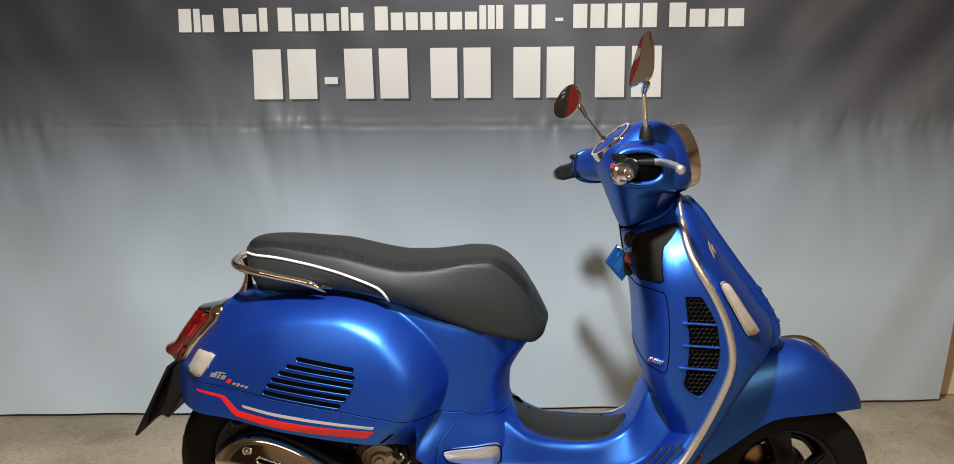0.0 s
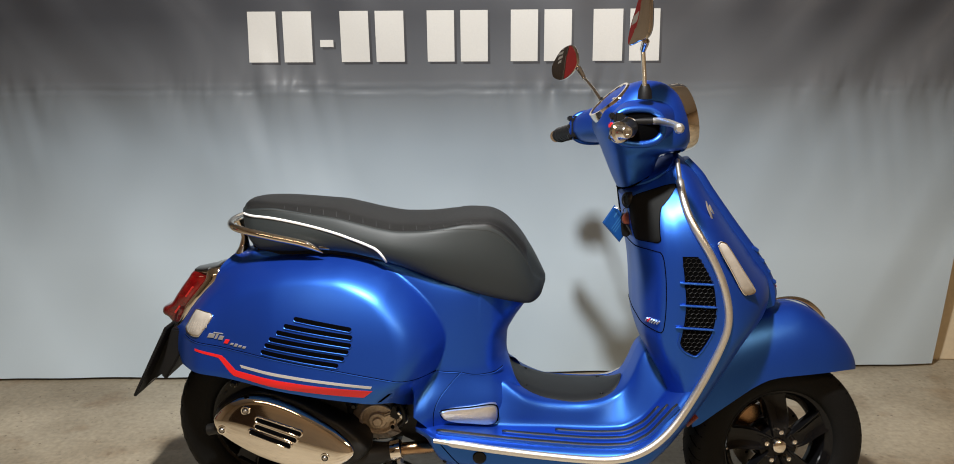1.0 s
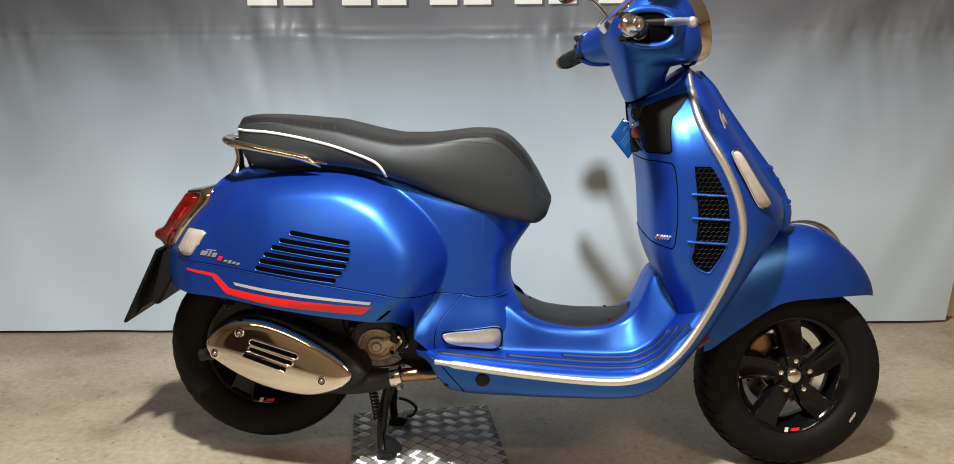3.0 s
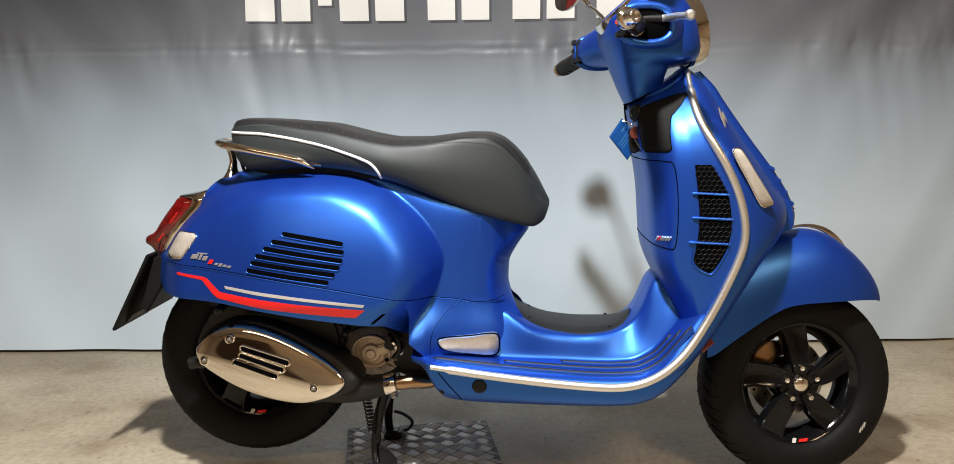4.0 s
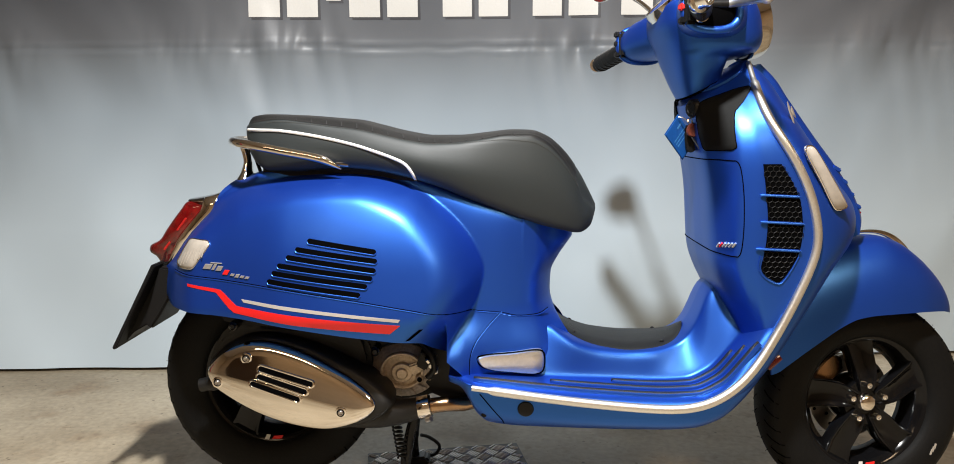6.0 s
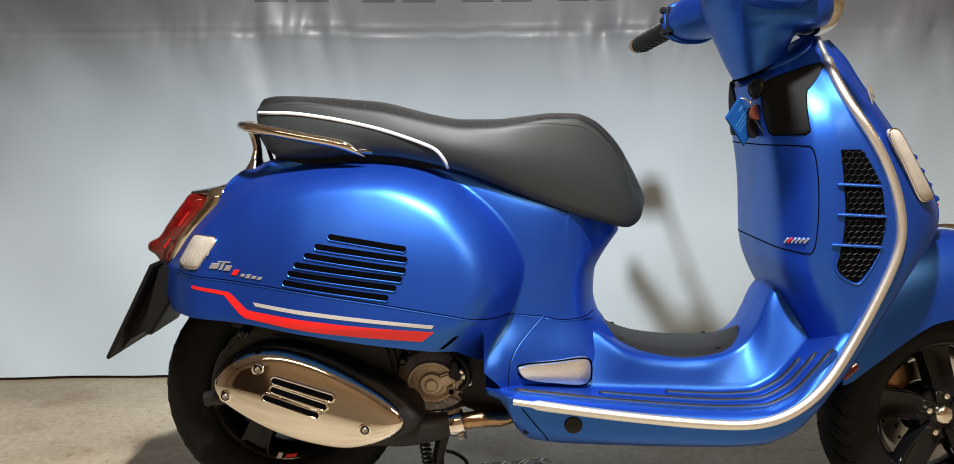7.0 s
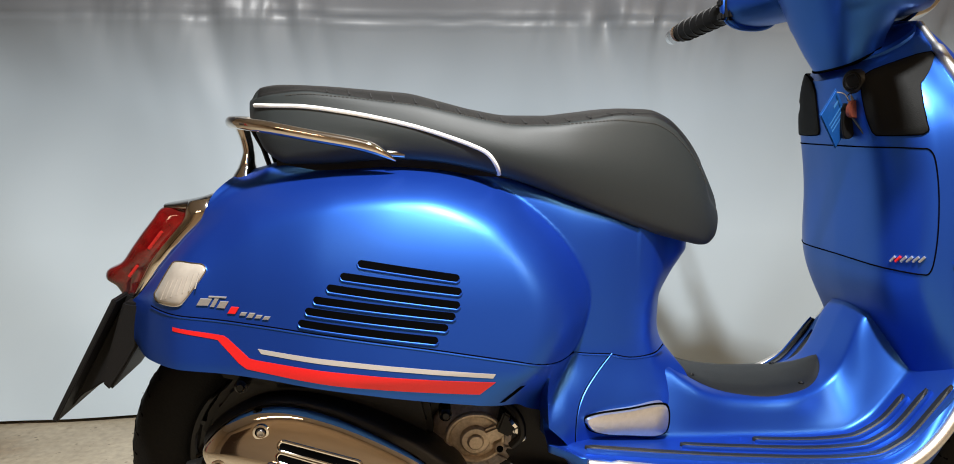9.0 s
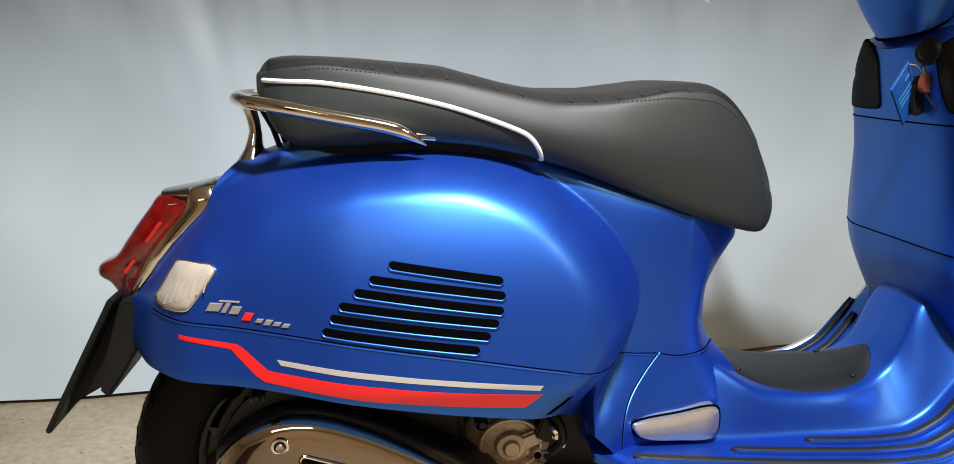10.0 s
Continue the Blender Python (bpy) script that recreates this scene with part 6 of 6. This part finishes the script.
mirror(-1, (0.905, 0.134, 1.122), (0.862, 0.27, 1.190), (0.810, 0.32, 1.230), (-0.62, -0.78, -0.03), "chrome left mirror on a slim stem")

# ---- key and tag ----
key = thing("key", "ignition key with a brown plastic head and ring", "key")
part("blade", tube([(0.953, -0.063, 0.905), (0.948, -0.074, 0.885), (0.947, -0.080, 0.870)], 0.0035, 8), STEEL, key)
part("bow", moved(prism(crom([(-0.004, 0.016), (0.008, 0.013), (0.0145, 0.0), (0.011, -0.011), (0.0, -0.013), (-0.011, -0.009), (-0.013, 0.004)], 30, True), -0.0045, 0.0045, 0.0025), Matrix.Translation((0.946, -0.083, 0.857)) @ Matrix.Rotation(radians(20), 4, "Z")), KEYBROWN, key, "brown plastic key head")
part("ring", tube([(0.944 + 0.008 * math.cos(a), -0.080 + 0.003 * math.sin(a), 0.876 + 0.008 * math.sin(a)) for a in np.linspace(0, 2 * math.pi, 26, endpoint=False)], 0.0010, 6, closed=True), DARKCHROME, key)
part("strap", tube(crom([(0.944, -0.084, 0.846), (0.956, -0.092, 0.826), (0.970, -0.100, 0.806), (0.978, -0.104, 0.798)], 16), 0.0042, 8, flat=0.45), BLACK, key)
part("fob", prism(crom([(0.934, 0.868), (0.946, 0.866), (0.953, 0.845), (0.958, 0.822), (0.952, 0.811), (0.940, 0.811), (0.934, 0.830)], 28, True), -0.074, -0.060, 0.004), BLACK, key, "dark remote fob")
tag = thing("key_tag", "blue plastic key tag hanging from the ignition key", "key tag")
corners = [Vector((0.914, -0.084, 0.892)), Vector((0.885, -0.091, 0.849)), Vector((0.932, -0.062, 0.793)), Vector((0.961, -0.055, 0.836))]
mid = sum(corners, Vector()) / 4
out = (corners[1] - corners[0]).cross(corners[3] - corners[0]).normalized()
out = out if out.y < 0 else -out


def tag_layer(shrink, o0, o1):
    return loft([[mid + (c - mid) * shrink + out * o for c in corners] for o in (o0, o1)])


part("card", tag_layer(0.93, -0.0006, 0.0006), TAGBLUE, tag, smooth=0)
part("sleeve", tag_layer(1.0, -0.0014, -0.0008), TAGBLUE, tag, "clear sleeve edge", smooth=0)
for k in range(4):
    a0, a1 = corners[0].lerp(corners[3], 0.22), corners[1].lerp(corners[2], 0.22)
    u = (corners[3] - corners[0]) * (0.09 * k + (0.10 if k else 0))
    p, q = a0.lerp(a1, 0.12) + u, a0.lerp(a1, 0.85 if k else 0.4) + u
    w = (corners[3] - corners[0]).normalized() * (0.0022 if k else 0.004)
    part("printed_line", loft([[v + out * o for v in (p, q, q + w, p + w)] for o in (0.0005, 0.0009)]), TAGLINE, tag, smooth=0)
part("loop", tube(crom([(0.940, -0.082, 0.870), (0.925, -0.088, 0.884), (0.914, -0.086, 0.886)], 8), 0.0010, 6), STEEL, tag)

# ---- badges as plain shapes ----
def badge_plate(x, z, w, h, lean, mat, label):
    """A slanted plate on the rear body in place of lettering."""
    rings = []
    for off in (-0.001, 0.0016, 0.0024):
        k = 0.0 if off < 0.002 else 0.0008
        rings.append([skin(-0.088 + x + dx + lean * dz, 0.577 + z + dz, off) for dx, dz in ((k, -h / 2 + k), (w - k, -h / 2 + k), (w - k, h / 2 - k), (k, h / 2 - k))])
    part("side_badge", loft(rings), mat, body, label, smooth=0)


for x, z, w, h in ((-0.001, 0.002, 0.0175, 0.0105), (0.0195, 0.0015, 0.0065, 0.0125), (0.0290, -0.0005, 0.0125, 0.0100)):
    badge_plate(x, z, w, h, 0.6, BADGE, "slanted chrome badge plate")
badge_plate(0.014, 0.0100, 0.0270, 0.0022, 0.6, BADGE, "thin chrome badge bar")
badge_plate(0.0455, -0.0075, 0.0120, 0.0100, 0.6, RED, "red badge plate")
for k in range(4):
    badge_plate(0.0620 + 0.0115 * k, -0.0115 - 0.0012 * k, 0.0088, 0.0050 if k != 1 else 0.0072, 0.7, BADGE, "small chrome badge plate")
for k in range(6):
    f0 = knee_f(0.992, 0.62) + (knee_f(1.018, 0.625) - knee_f(0.992, 0.62)) * (0.10 + 0.16 * k)
    z0 = 0.6195 + 0.0012 * k
    bar_at = lambda u, v: knee_j(f0 - 0.012 * v + u, z0 + v * 0.0045, 0.0012)
    part("glovebox_badge", tube([bar_at(0, -1), bar_at(0, 1)], 0.0036, 6, flat=0.6), RED if k == 1 else BADGE, knee, "badge as plain bars")
part("shield_badge", tube(crom([(1.117, -0.1585, 0.916), (1.123, -0.156, 0.900), (1.131, -0.152, 0.884), (1.137, -0.1495, 0.868)], 20), [0.0012 + 0.0030 * math.sin(math.pi * (i + 0.5) / 20) for i in range(20)], 8, flat=0.6), BADGE, shield, "slim chrome badge bar")
part("shield_badge", tube(crom([(1.126, -0.156, 0.907), (1.131, -0.153, 0.896), (1.139, -0.149, 0.884)], 14), [0.0010 + 0.0022 * math.sin(math.pi * (i + 0.5) / 14) for i in range(14)], 8, flat=0.6), BADGE, shield, "slim chrome badge bar")

# ---- tread plate on the floor ----
plate_m = Matrix.Translation((0.412, 0.052, 0.008)) @ Matrix.Rotation(radians(11), 4, "Z")
tread = thing("tread_plate", "loose aluminium five-bar tread plate on the floor", "metal plate")
tread.matrix_basis = plate_m
part("sheet", box(-0.20, 0.20, -0.29, 0.15, -0.008, 0.004, 0.001), PLATE, tread, smooth=0)
bars = bmesh.new()
for i in range(-9, 10):
    for j in range(-9, 10):
        cx, cy = 0.034 * (i - j) * math.sqrt(0.5), 0.034 * (i + j) * math.sqrt(0.5) - 0.07
        turn = 1 if (i + j) % 2 else -1
        for k in range(5):
            o = (k - 2) * 0.0066
            dx, dy = math.cos(radians(45)), turn * math.sin(radians(45))
            px, py = cx - dy * o, cy + dx * o
            half = 0.0165 - 0.0008 * abs(k - 2)
            if abs(px) > 0.190 or not -0.280 < py < 0.141:
                continue
            tube([(px - dx * half, py - dy * half, 0.0040), (px - dx * half * 0.7, py - dy * half * 0.7, 0.0054), (px + dx * half * 0.7, py + dy * half * 0.7, 0.0054), (px + dx * half, py + dy * half, 0.0040)], [0.0008, 0.0021, 0.0021, 0.0008], 6, bm=bars)
tagged(part("tread_pattern", bars, PLATEBAR, tread, smooth=0), kind="stuff")

# ---- door frame at the banner's edge ----
plain("trim", box(2.36, 2.60, 1.20, 1.35, 0.0, 2.1, 0.006), CREAM, "cream painted upright frame beside the banner", "door frame")


# ---- banner print: plain bars in place of the writing ----
def print_bar(x0, x1, z0, z1, mat, off, name):
    def fn(x, z):
        return banner_y(x, z) - off
    nx, nz = max(4, int((x1 - x0) / 0.012)), max(4, int((z1 - z0) / 0.02))
    return part(name, sheet(fn, x0, x1, z0, z1, nx, nz, off * 0.5), mat, banner, smooth=60)


def print_word(x0, x1, z0, h, marks):
    """One word from x0 to x1: a bar for each character, T tall, S short, N narrow and tall, H a mark at half height."""
    share = {"T": 1.0, "S": 0.92, "N": 0.52, "H": 0.6}
    step = (x1 - x0) / sum(share[c] for c in marks)
    x, k = x0, h / 0.18
    for c in marks:
        w = step * share[c]
        low, top = {"T": (0.0, h), "N": (0.0, h), "S": (0.0, 0.74 * h), "H": (0.30 * h, 0.44 * h)}[c]
        a, b = x + 0.07 * w, x + 0.88 * w
        print_bar(a + 0.009 * k, b + 0.009 * k, z0 + low - 0.008 * k, z0 + top - 0.008 * k, PRINTSHADE, 0.0012, "bar_shade")
        print_bar(a, b, z0 + low, z0 + top, PRINT, 0.0024, "bar")
        x += w


for x0, x1, marks in ((-0.348, -0.084, "TT"), (-0.074, -0.012, "H"), (0.000, 0.264, "TT"), (0.327, 0.578, "TT"), (0.640, 0.888, "TT"), (0.943, 1.210, "TT")):
    print_word(x0, x1, 1.236, 0.186, marks)
for x0, x1, marks in ((-0.620, -0.478, "TNS"), (-0.449, -0.271, "TSN"), (-0.240, 0.095, "TSSSNS"), (0.127, 0.614, "TSSSSSSNNN"), (0.648, 0.774, "TT"), (0.800, 0.836, "H"), (0.864, 1.180, "TTTTT"), (1.212, 1.494, "TSSS")):
    print_word(x0, x1, 1.488, 0.086, marks)
